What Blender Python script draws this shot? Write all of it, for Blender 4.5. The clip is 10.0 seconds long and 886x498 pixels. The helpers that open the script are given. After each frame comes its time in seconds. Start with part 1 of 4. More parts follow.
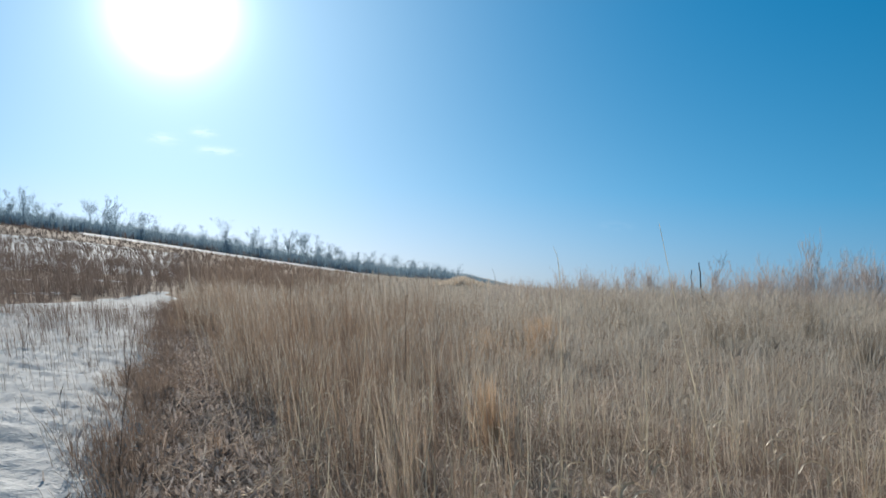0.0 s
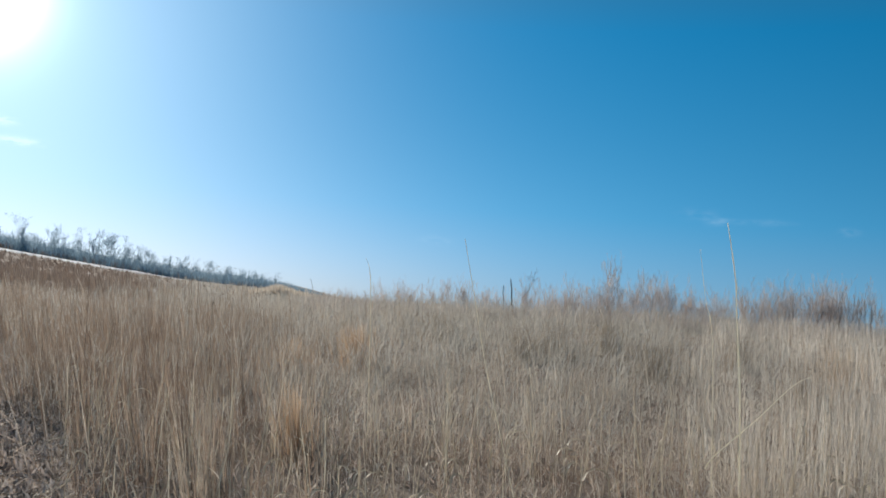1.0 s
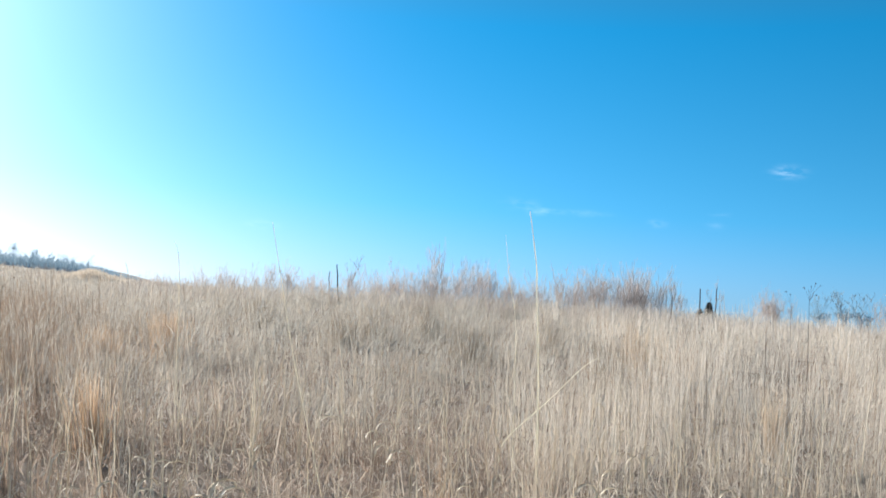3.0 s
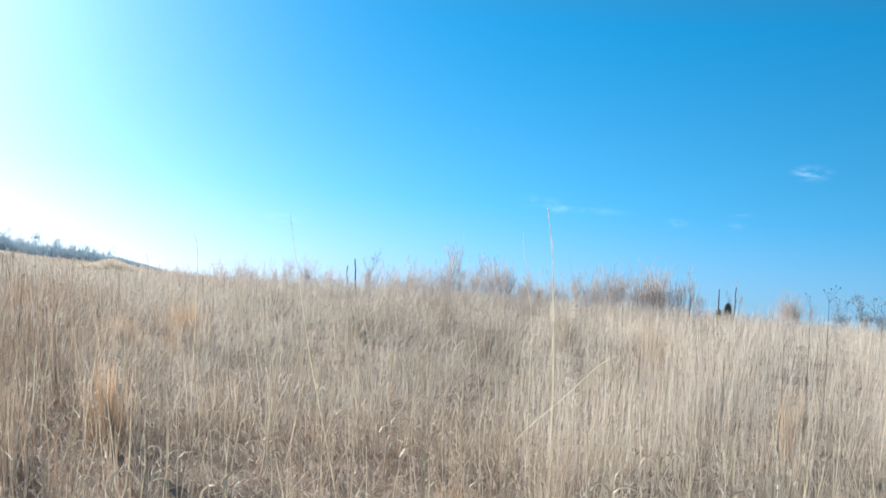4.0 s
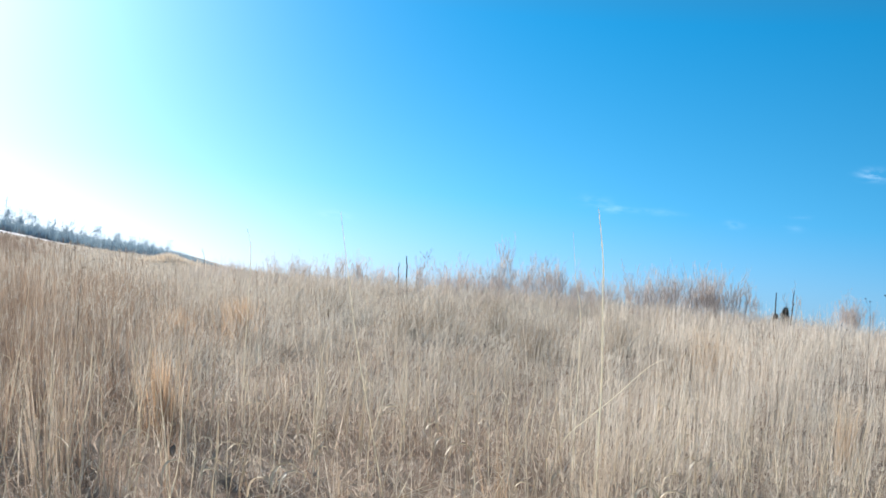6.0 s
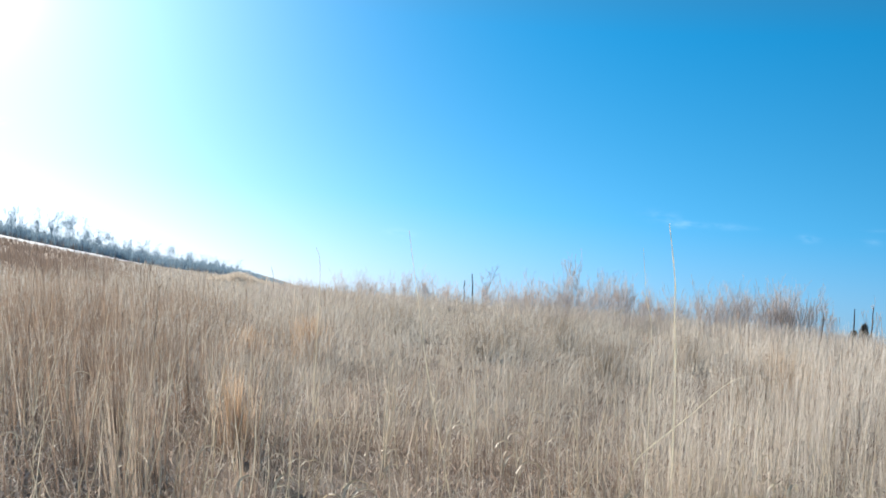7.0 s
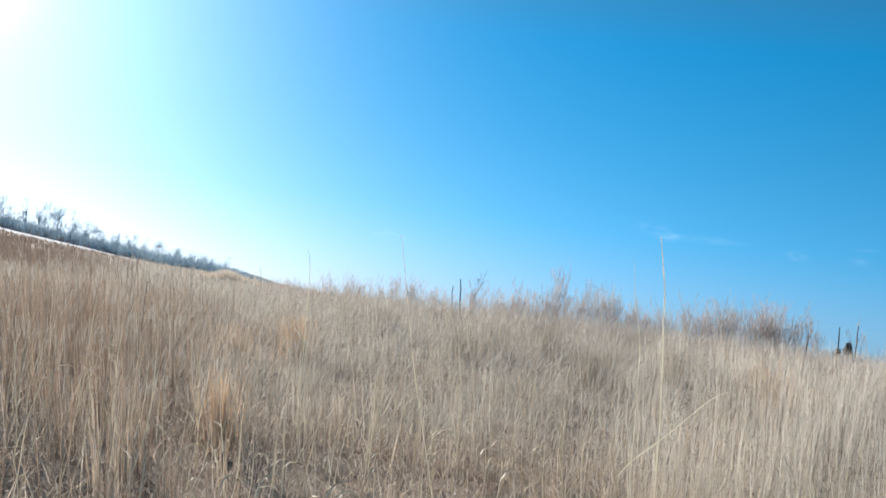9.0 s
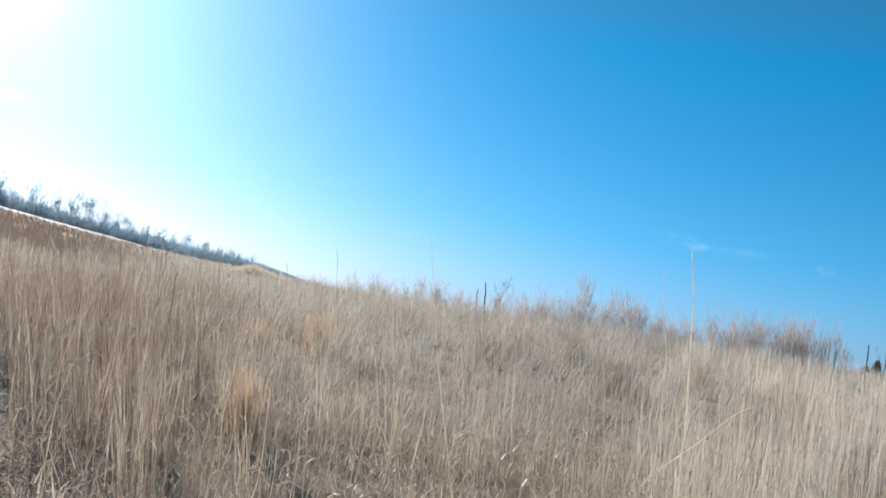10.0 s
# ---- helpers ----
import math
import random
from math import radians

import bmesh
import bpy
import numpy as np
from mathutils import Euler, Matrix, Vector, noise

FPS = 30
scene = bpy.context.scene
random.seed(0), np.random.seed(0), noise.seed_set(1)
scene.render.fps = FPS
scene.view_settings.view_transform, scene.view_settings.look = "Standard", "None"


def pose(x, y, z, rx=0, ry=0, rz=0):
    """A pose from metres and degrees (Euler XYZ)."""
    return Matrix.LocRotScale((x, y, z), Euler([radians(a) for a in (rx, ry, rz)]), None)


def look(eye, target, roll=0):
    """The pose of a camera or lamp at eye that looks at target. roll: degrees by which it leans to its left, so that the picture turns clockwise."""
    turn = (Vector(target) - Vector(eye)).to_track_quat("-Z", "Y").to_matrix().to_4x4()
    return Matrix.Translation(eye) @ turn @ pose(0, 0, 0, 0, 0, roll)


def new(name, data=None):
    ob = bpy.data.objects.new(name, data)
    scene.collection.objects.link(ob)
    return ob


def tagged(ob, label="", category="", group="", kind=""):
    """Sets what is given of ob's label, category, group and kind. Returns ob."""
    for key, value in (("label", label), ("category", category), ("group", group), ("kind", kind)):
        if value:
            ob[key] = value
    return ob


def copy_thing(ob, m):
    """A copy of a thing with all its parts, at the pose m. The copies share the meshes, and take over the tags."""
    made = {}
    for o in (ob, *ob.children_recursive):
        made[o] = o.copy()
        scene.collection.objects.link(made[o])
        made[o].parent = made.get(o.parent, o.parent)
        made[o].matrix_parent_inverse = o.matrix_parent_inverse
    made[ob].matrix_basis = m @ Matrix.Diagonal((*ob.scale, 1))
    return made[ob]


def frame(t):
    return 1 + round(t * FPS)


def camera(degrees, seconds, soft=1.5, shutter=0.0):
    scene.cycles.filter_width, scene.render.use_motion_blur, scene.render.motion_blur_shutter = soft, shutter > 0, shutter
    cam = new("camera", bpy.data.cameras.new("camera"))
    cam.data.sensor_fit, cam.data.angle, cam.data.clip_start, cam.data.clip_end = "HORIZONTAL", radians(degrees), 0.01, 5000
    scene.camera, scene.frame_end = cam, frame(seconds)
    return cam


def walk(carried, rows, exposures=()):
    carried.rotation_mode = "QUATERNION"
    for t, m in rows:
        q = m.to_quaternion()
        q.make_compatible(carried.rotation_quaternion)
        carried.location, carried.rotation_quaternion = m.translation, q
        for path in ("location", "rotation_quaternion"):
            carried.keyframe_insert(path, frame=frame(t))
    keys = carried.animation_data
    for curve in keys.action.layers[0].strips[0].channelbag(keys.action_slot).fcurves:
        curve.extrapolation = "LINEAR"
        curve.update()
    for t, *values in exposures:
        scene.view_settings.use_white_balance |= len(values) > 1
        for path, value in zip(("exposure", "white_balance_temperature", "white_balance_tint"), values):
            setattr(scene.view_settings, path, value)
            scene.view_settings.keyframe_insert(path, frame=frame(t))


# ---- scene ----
# ---------------------------------------------------------------- camera
EYE = 1.55
cam = camera(54.0, 10.0, soft=1.7, shutter=0.0)
# seconds, sideways step, yaw, pitch, lean
PATH = [
    (0.0, 0.00, 0.05, 1.73, -2.04), (0.5, 0.03, -5.74, 2.28, -3.01), (1.0, 0.08, -11.84, 3.05, -3.86),
    (1.5, 0.14, -17.59, 3.35, -3.77), (2.0, 0.19, -22.12, 3.32, -3.75), (2.2, 0.20, -23.30, 3.25, -3.78),
    (3.3, 0.22, -22.84, 2.78, -4.25), (3.5, 0.22, -22.43, 2.67, -4.38), (4.0, 0.23, -21.97, 2.54, -4.99),
    (4.5, 0.23, -21.27, 2.46, -5.98), (5.0, 0.24, -20.66, 2.45, -6.34), (5.5, 0.25, -20.38, 2.13, -6.41),
    (6.0, 0.25, -18.58, 2.12, -5.92), (6.2, 0.25, -16.80, 2.45, -5.85), (7.3, 0.21, -14.20, 2.83, -5.65),
    (7.5, 0.20, -14.82, 2.73, -5.62), (8.0, 0.23, -17.96, 3.06, -6.06), (8.5, 0.23, -17.21, 3.23, -6.31),
    (9.0, 0.21, -15.08, 3.24, -7.57), (9.5, 0.19, -13.55, 3.12, -9.83), (10.0, 0.19, -13.47, 3.13, -9.64)]
EXPOSURES = [(t, v, 6660, m) for t, v, m in ((0.0, -0.02, 7.2), (1.0, 0.03, 7.4), (1.5, 0.19, 7.45), (2.0, 0.46, 7.5), (3.3, 0.87, 8.2), (5.0, 0.87, 8.2), (6.0, 0.84, 8.5), (7.5, 0.66, 8.5), (8.5, 0.64, 8.0), (10.0, 0.6, 8.5))]
walk(cam, [(t, pose(s * 0.94, -s * 0.34, EYE, 90 + p, r, w)) for t, s, w, p, r in PATH], EXPOSURES)

# ---------------------------------------------------------------- light
SUN_AZ, SUN_EL = 18.0, 15.8          # degrees to the left of the y axis, and above the horizon


def heading(az, el):
    a, e = radians(az), radians(el)
    return Vector((-math.sin(a) * math.cos(e), math.cos(a) * math.cos(e), math.sin(e)))


sun_dir = heading(SUN_AZ, SUN_EL)
sun_data = bpy.data.lights.new("sun", "SUN")
sun_data.energy, sun_data.angle, sun_data.color = 5.0, radians(0.5), (1.0, 0.94, 0.87)
sun = new("sun", sun_data)
sun.matrix_world = look((0, 0, 30), Vector((0, 0, 30)) - sun_dir)


def build_world():
    world = bpy.data.worlds.new("sky")
    scene.world = world
    world.use_nodes = True
    nt = world.node_tree
    N, L = nt.nodes, nt.links
    N.clear()
    out = N.new("ShaderNodeOutputWorld")
    sky = N.new("ShaderNodeTexSky")
    sky.sky_type, sky.sun_disc = "NISHITA", False
    sky.sun_elevation, sky.sun_rotation = radians(SUN_EL), radians(-SUN_AZ)
    sky.altitude, sky.air_density, sky.dust_density, sky.ozone_density = 100, 1.0, 0.0, 1.5
    base = N.new("ShaderNodeBackground")
    base.inputs["Strength"].default_value = SKY
    co = N.new("ShaderNodeTexCoord")
    # the clear air's blue: paler towards the horizon
    split = N.new("ShaderNodeSeparateXYZ")
    L.new(co.outputs["Generated"], split.inputs[0])
    ramp = N.new("ShaderNodeValToRGB")
    for k, (at, colour) in enumerate(SKY_BLUES):
        e = ramp.color_ramp.elements[k] if k < 2 else ramp.color_ramp.elements.new(at)
        e.position, e.color = at, (*colour, 1)
    L.new(split.outputs["Z"], ramp.inputs["Fac"])
    grey = N.new("ShaderNodeRGBToBW")
    L.new(sky.outputs[0], grey.inputs[0])
    tint = N.new("ShaderNodeMix")
    tint.data_type, tint.blend_type = "RGBA", "MULTIPLY"
    tint.inputs["Factor"].default_value = 1.0
    L.new(grey.outputs[0], tint.inputs["A"])
    L.new(ramp.outputs["Color"], tint.inputs["B"])
    L.new(tint.outputs["Result"], base.inputs["Color"])
    def math_node(op, a, b=None):
        m = N.new("ShaderNodeMath")
        m.operation = op
        for k, v in enumerate((a, b)):
            if v is None:
                continue
            if isinstance(v, (int, float)):
                m.inputs[k].default_value = v
            else:
                L.new(v, m.inputs[k])
        return m.outputs[0]

    def dot(vec):
        d = N.new("ShaderNodeVectorMath")
        d.operation = "DOT_PRODUCT"
        L.new(co.outputs["Generated"], d.inputs[0])
        d.inputs[1].default_value = vec
        return d.outputs["Value"]

    # bright haze round the sun
    c = math_node("MINIMUM", dot(sun_dir), 1.0)
    ang = math_node("ARCCOSINE", c)
    glow = None
    for size, power in HALO:
        g = math_node("MULTIPLY", math_node("EXPONENT", math_node("MULTIPLY", math_node("POWER", math_node("DIVIDE", ang, radians(size)), 1.5), -1.0)), power)
        glow = g if glow is None else math_node("ADD", glow, g)
    halo = N.new("ShaderNodeBackground")
    halo.inputs["Color"].default_value = (0.86, 0.935, 0.92, 1)
    L.new(glow, halo.inputs["Strength"])
    add = N.new("ShaderNodeAddShader")
    L.new(base.outputs[0], add.inputs[0])
    L.new(halo.outputs[0], add.inputs[1])
    # pale haze along the horizon under the sun
    flat = Vector((sun_dir.x, sun_dir.y, 0)).normalized()
    turned = math_node("ARCCOSINE", math_node("MINIMUM", dot(flat), 1.0))
    wide = math_node("EXPONENT", math_node("MULTIPLY", math_node("POWER", math_node("DIVIDE", turned, radians(HAZE[0])), 2.0), -1.0))
    high = math_node("EXPONENT", math_node("MULTIPLY", math_node("DIVIDE", math_node("MAXIMUM", split.outputs["Z"], 0.0), math.sin(radians(HAZE[1]))), -1.0))
    haze = N.new("ShaderNodeBackground")
    haze.inputs["Color"].default_value = (1.0, 0.66, 0.40, 1)
    L.new(math_node("MULTIPLY", math_node("MULTIPLY", wide, high), HAZE[2]), haze.inputs["Strength"])
    add2 = N.new("ShaderNodeAddShader")
    L.new(add.outputs[0], add2.inputs[0])
    L.new(haze.outputs[0], add2.inputs[1])
    add = add2
    # small thin wisps of cloud
    tex = N.new("ShaderNodeTexNoise")
    tex.inputs["Scale"].default_value, tex.inputs["Detail"].default_value = 55, 4
    stretch = N.new("ShaderNodeMapping")
    stretch.inputs["Scale"].default_value = (1, 1, 3.2)
    L.new(co.outputs["Generated"], stretch.inputs["Vector"])
    L.new(stretch.outputs[0], tex.inputs["Vector"])
    rag = math_node("MULTIPLY", math_node("MAXIMUM", math_node("SUBTRACT", tex.outputs["Fac"], 0.36), 0.0), 4.0)
    total = None
    for az, el, wide, high, power in WISPS:
        d = heading(az, el)
        side = Vector((math.cos(radians(az)), math.sin(radians(az)), 0))
        up = side.cross(d)
        u = math_node("POWER", math_node("ABSOLUTE", math_node("DIVIDE", dot(side), radians(wide))), 2.0)
        v = math_node("POWER", math_node("ABSOLUTE", math_node("DIVIDE", dot(up), radians(high))), 2.0)
        front = math_node("GREATER_THAN", dot(d), 0.0)
        w = math_node("MULTIPLY", math_node("MULTIPLY", math_node("EXPONENT", math_node("MULTIPLY", math_node("ADD", u, v), -1.0)), power), front)
        total = w if total is None else math_node("ADD", total, w)
    mask = math_node("MINIMUM", math_node("MULTIPLY", math_node("MULTIPLY", total, rag), 0.7), 0.25)
    cloud = N.new("ShaderNodeBackground")
    cloud.inputs["Color"].default_value = (0.86, 0.93, 1.0, 1)
    cloud.inputs["Strength"].default_value = CLOUD
    mix = N.new("ShaderNodeMixShader")
    L.new(mask, mix.inputs[0])
    L.new(add.outputs[0], mix.inputs[1])
    L.new(cloud.outputs[0], mix.inputs[2])
    L.new(mix.outputs[0], out.inputs["Surface"])


SKY = 0.15
SKY_BLUES = [(0.0, (0.155, 0.30, 0.44)), (0.30, (0.016, 0.42, 0.97)), (0.10, (0.065, 0.35, 0.67)), (0.5, (0.12, 0.34, 0.62)), (1.0, (0.24, 0.34, 0.48))]
CLOUD = 1.5
HALO = [(2.15, 5.0), (13.5, 0.74)]     # degrees, strength
HAZE = (25.0, 6.5, 0.56)               # degrees wide, degrees high, strength
WISPS = [(15.8, 8.5, 0.6, 0.25, 0.59), (14.9, 7.4, 1.0, 0.22, 0.59), (18.3, 7.9, 0.8, 0.3, 0.47), (-44.4, 8.85, 0.7, 0.3, 0.21),
         (-36.7, 5.4, 0.5, 0.2, 0.10), (-27.8, 6.2, 0.9, 0.3, 0.06), (-29.2, 5.8, 0.8, 0.25, 0.09), (-40.6, 6.1, 0.6, 0.12, 0.03),
         (-31.8, 5.8, 1.5, 0.2, 0.05), (-40.2, 5.4, 0.5, 0.2, 0.04), (-11.1, 3.6, 0.9, 0.25, 0.07)]
build_world()


# ---------------------------------------------------------------- materials
def material(name, dark, light, rough=0.75, scale=3.0, fine=60.0, through_light=0.0, bump=0.0, by="island", spread=0.6, extra=None, gloss=0.3):
    """Two colours mixed by a random value of each piece and by noise at two sizes; extra: a third colour in wide patches."""
    m = bpy.data.materials.new(name)
    m.use_nodes = True
    nt = m.node_tree
    N, L = nt.nodes, nt.links
    N.clear()
    out = N.new("ShaderNodeOutputMaterial")
    co = N.new("ShaderNodeNewGeometry")
    wide, small = N.new("ShaderNodeTexNoise"), N.new("ShaderNodeTexNoise")
    wide.inputs["Scale"].default_value, small.inputs["Scale"].default_value = scale, fine
    wide.inputs["Detail"].default_value, small.inputs["Detail"].default_value = 4, 5
    L.new(co.outputs["Position"], wide.inputs["Vector"])
    L.new(co.outputs["Position"], small.inputs["Vector"])
    if by == "object":
        rnd = N.new("ShaderNodeObjectInfo").outputs["Random"]
    else:
        rnd = co.outputs["Random Per Island"]

    def calc(op, a, b):
        q = N.new("ShaderNodeMath")
        q.operation = op
        for k, v in enumerate((a, b)):
            if isinstance(v, (int, float)):
                q.inputs[k].default_value = v
            else:
                L.new(v, q.inputs[k])
        return q.outputs[0]

    patch = calc("ADD", calc("MULTIPLY", calc("SUBTRACT", wide.outputs["Fac"], 0.5), 2.6), 0.5)
    f = calc("ADD", calc("MULTIPLY", rnd, spread), calc("MULTIPLY", patch, 1 - spread))
    f = calc("ADD", f, calc("MULTIPLY", calc("SUBTRACT", small.outputs["Fac"], 0.5), 0.7))
    mix = N.new("ShaderNodeMix")
    mix.data_type, mix.clamp_factor = "RGBA", True
    mix.inputs["A"].default_value, mix.inputs["B"].default_value = (*dark, 1), (*light, 1)
    L.new(f, mix.inputs["Factor"])
    colour = mix.outputs["Result"]
    if extra:
        big = N.new("ShaderNodeTexNoise")
        big.inputs["Scale"].default_value, big.inputs["Detail"].default_value = extra[1], 3
        L.new(co.outputs["Position"], big.inputs["Vector"])
        ramp = N.new("ShaderNodeMapRange")
        ramp.inputs["From Min"].default_value, ramp.inputs["From Max"].default_value = extra[2], extra[3]
        L.new(big.outputs["Fac"], ramp.inputs["Value"])
        mix2 = N.new("ShaderNodeMix")
        mix2.data_type = "RGBA"
        mix2.inputs["B"].default_value = (*extra[0], 1)
        L.new(calc("MULTIPLY", ramp.outputs[0], 0.75), mix2.inputs["Factor"])
        L.new(colour, mix2.inputs["A"])
        colour = mix2.outputs["Result"]
    bsdf = N.new("ShaderNodeBsdfPrincipled")
    bsdf.inputs["Roughness"].default_value = rough
    bsdf.inputs["Specular IOR Level"].default_value = gloss
    L.new(colour, bsdf.inputs["Base Color"])
    if bump:
        b = N.new("ShaderNodeBump")
        b.inputs["Strength"].default_value, b.inputs["Distance"].default_value = 0.6, bump
        L.new(calc("ADD", small.outputs["Fac"], wide.outputs["Fac"]), b.inputs["Height"])
        L.new(b.outputs[0], bsdf.inputs["Normal"])
    surface = bsdf.outputs[0]
    if through_light:
        tr = N.new("ShaderNodeBsdfTranslucent")
        L.new(colour, tr.inputs["Color"])
        ms = N.new("ShaderNodeMixShader")
        ms.inputs[0].default_value = through_light
        L.new(surface, ms.inputs[1])
        L.new(tr.outputs[0], ms.inputs[2])
        surface = ms.outputs[0]
    L.new(surface, out.inputs["Surface"])
    return m


M_GROUND = material("soil_and_litter", (0.23, 0.165, 0.128), (0.56, 0.44, 0.35), 0.95, 1.3, 45, bump=0.02, spread=0.0)
M_SNOW = material("old_snow", (0.70, 0.72, 0.74), (0.90, 0.92, 0.94), 0.9, 1.1, 24, bump=0.03, spread=0.0, gloss=0.05)
M_STRAW = material("straw", (0.40, 0.315, 0.24), (0.88, 0.79, 0.67), 0.5, 1.2, 30, 0.4, spread=0.7)
# wide darker patches here are shading between clumps, put into the colour
M_WISP = material("pale_dry_grass", (0.24, 0.208, 0.17), (0.87, 0.815, 0.72), 0.6, 1.4, 30, 0.37, spread=0.62, extra=((0.30, 0.26, 0.215), 0.5, 0.54, 0.70))
M_TALL = material("brown_dry_grass", (0.105, 0.074, 0.055), (0.60, 0.445, 0.33), 0.6, 1.1, 30, 0.38, spread=0.88, extra=((0.19, 0.132, 0.10), 0.7, 0.5, 0.62))
M_LOWLEAF = material("dark_brown_leaves", (0.12, 0.084, 0.062), (0.46, 0.335, 0.25), 0.7, 1.1, 30, 0.3, spread=0.75)
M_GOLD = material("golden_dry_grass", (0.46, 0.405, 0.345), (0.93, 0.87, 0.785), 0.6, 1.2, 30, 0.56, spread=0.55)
M_SHADECLUMP = material("shade_dark_grass", (0.20, 0.165, 0.13), (0.56, 0.475, 0.385), 0.7, 2, 30, 0.3)
M_RUST = material("rust_grass", (0.40, 0.28, 0.185), (0.72, 0.525, 0.37), 0.6, 2, 30, 0.45)
M_TAN = material("tan_bunch_grass", (0.42, 0.32, 0.23), (0.80, 0.66, 0.51), 0.6, 2, 30, 0.4)
M_STRAWSTEM = material("pale_straw_stem", (0.54, 0.45, 0.34), (0.95, 0.89, 0.77), 0.5, 3, 40, 0.55, by="object", spread=0.8)
M_CLUSTER = material("tan_straw", (0.30, 0.225, 0.165), (0.78, 0.66, 0.53), 0.6, 3, 30, 0.4, spread=0.8)
M_STALK = material("cream_stalk", (0.82, 0.76, 0.62), (0.95, 0.91, 0.80), 0.5, 3, 40, 0.6, by="object")
M_EDGE = material("brown_edge_grass", (0.16, 0.117, 0.092), (0.43, 0.33, 0.265), 0.7, 1.5, 30, 0.3)
M_LEAVES = material("brown_leaf_litter", (0.10, 0.072, 0.06), (0.86, 0.75, 0.68), 0.8, 2, 40, 0.25, spread=0.8)
M_LITTER = material("grass_litter", (0.23, 0.158, 0.118), (0.86, 0.725, 0.61), 0.8, 1, 40, 0.42, spread=0.8, extra=((0.26, 0.165, 0.122), 1.1, 0.5, 0.62))
M_PALELITTER = material("pale_grass_litter", (0.34, 0.28, 0.22), (0.94, 0.87, 0.77), 0.8, 1, 40, 0.45, spread=0.75)
M_WEED = material("brown_weed_stems", (0.125, 0.095, 0.08), (0.33, 0.255, 0.215), 0.8, 1, 40, 0.3)
M_BARK = material("grey_bark", (0.16, 0.14, 0.12), (0.36, 0.32, 0.28), 0.9, 2, 25, bump=0.01)
M_TWIG = material("reddish_twigs", (0.43, 0.37, 0.335), (0.69, 0.60, 0.555), 0.8, 2, 25, 0.42)
M_BRUSH = material("grey_brown_brush", (0.37, 0.32, 0.295), (0.63, 0.55, 0.51), 0.85, 2, 25, 0.35)
# blue-grey of distant haze is put into the twig and trunk colour
M_HAZETWIG = material("haze_blue_twigs", (0.245, 0.345, 0.42), (0.345, 0.46, 0.54), 0.9, 0.2, 8, 0.35, gloss=0.05)
M_POST = material("weathered_dark_wood", (0.035, 0.028, 0.024), (0.13, 0.10, 0.08), 0.9, 6, 60, bump=0.01, by="object")
M_CEDAR = material("dark_cedar_leaves", (0.09, 0.08, 0.065), (0.20, 0.175, 0.135), 0.8, 2, 20)
M_SEED = material("black_seed_heads", (0.025, 0.015, 0.012), (0.08, 0.05, 0.04), 0.9, 10, 90, bump=0.004)


# ---------------------------------------------------------------- mesh helpers
def polar(az, d, z=0.0):
    return (-d * math.sin(radians(az)), d * math.cos(radians(az)), z)


def smooth01(v):
    v = np.clip(v, 0, 1)
    return v * v * (3 - 2 * v)


def waves(x, y, size, seed):
    """Cheap wide noise in -1..1 from turned sines."""
    r = np.random.default_rng(seed)
    s = 0
    for k in range(6):
        a, p, f = r.uniform(0, 6.28), r.uniform(0, 6.28), (0.6 + 0.35 * k) / size
        s = s + np.sin((x * np.cos(a) + y * np.sin(a)) * f * 6.28 + p) / (1 + 0.35 * k)
    return s / 3.0


def height(x, y):
    """The ground's height: a low swell ahead and to one side, and a slope up to the wood on the other."""
    d = np.hypot(x, y)
    az = np.degrees(np.arctan2(-x, y))
    swell = (0.50 + 0.14 * smooth01((-az - 15) / 8)) * smooth01((d - 9) / 27) * (1 - smooth01((d - 46) / 45)) * smooth01((-az + 2) / 16) * smooth01((az + 150) / 60)
    rise = 0.045 * np.maximum(0, np.sqrt((np.clip(d, 0, 420) - 34) ** 2 + 60) + np.clip(d, 0, 420) - 34 - 14) * 0.5
    slope = rise * (0.07 + 0.93 * smooth01((az + 2) / 32)) * smooth01((az + 40) / 30) * smooth01((150 - az) / 60)
    fall = -(13.0 * smooth01((d - 60) / 500) + 62.0 * smooth01((d - 400) / 3200)) * smooth01((-az - 1.5) / 6) * smooth01((az + 150) / 60)
    bank = 1.7 * np.clip((az - 3) / 22, 0, 1.2) ** 1.35 * smooth01((d - 120) / 48) * smooth01((150 - az) / 60)
    return swell + slope + bank + fall + 0.05 * waves(x, y, 7.0, 3) * smooth01(d / 12) * smooth01((90 - d) / 40)


def zat(x, y):
    return float(height(np.array([x]), np.array([y]))[0])


def spot(az, d, up=0.0):
    x, y, _ = polar(az, d)
    return Vector((x, y, zat(x, y) + up))


def mesh_from(name, verts, faces, mat, smooth=True):
    """verts: N x 3; faces: list of arrays of equal-length rows."""
    me = bpy.data.meshes.new(name)
    verts = np.asarray(verts, dtype=np.float32)
    me.vertices.add(len(verts))
    me.vertices.foreach_set("co", verts.ravel())
    idx = np.concatenate([f.ravel() for f in faces]).astype(np.int32)
    sizes = np.concatenate([np.full(len(f), f.shape[1]) for f in faces]).astype(np.int32)
    starts = np.concatenate([[0], np.cumsum(sizes)[:-1]]).astype(np.int32)
    me.loops.add(len(idx))
    me.loops.foreach_set("vertex_index", idx)
    me.polygons.add(len(sizes))
    me.polygons.foreach_set("loop_start", starts)
    me.polygons.foreach_set("loop_total", sizes)
    me.polygons.foreach_set("use_smooth", np.full(len(sizes), smooth))
    me.materials.append(mat)
    me.update(calc_edges=True)
    me.validate()
    return me


WIND = (-0.14, -0.12)         # how far the dry grass leans for each metre of height


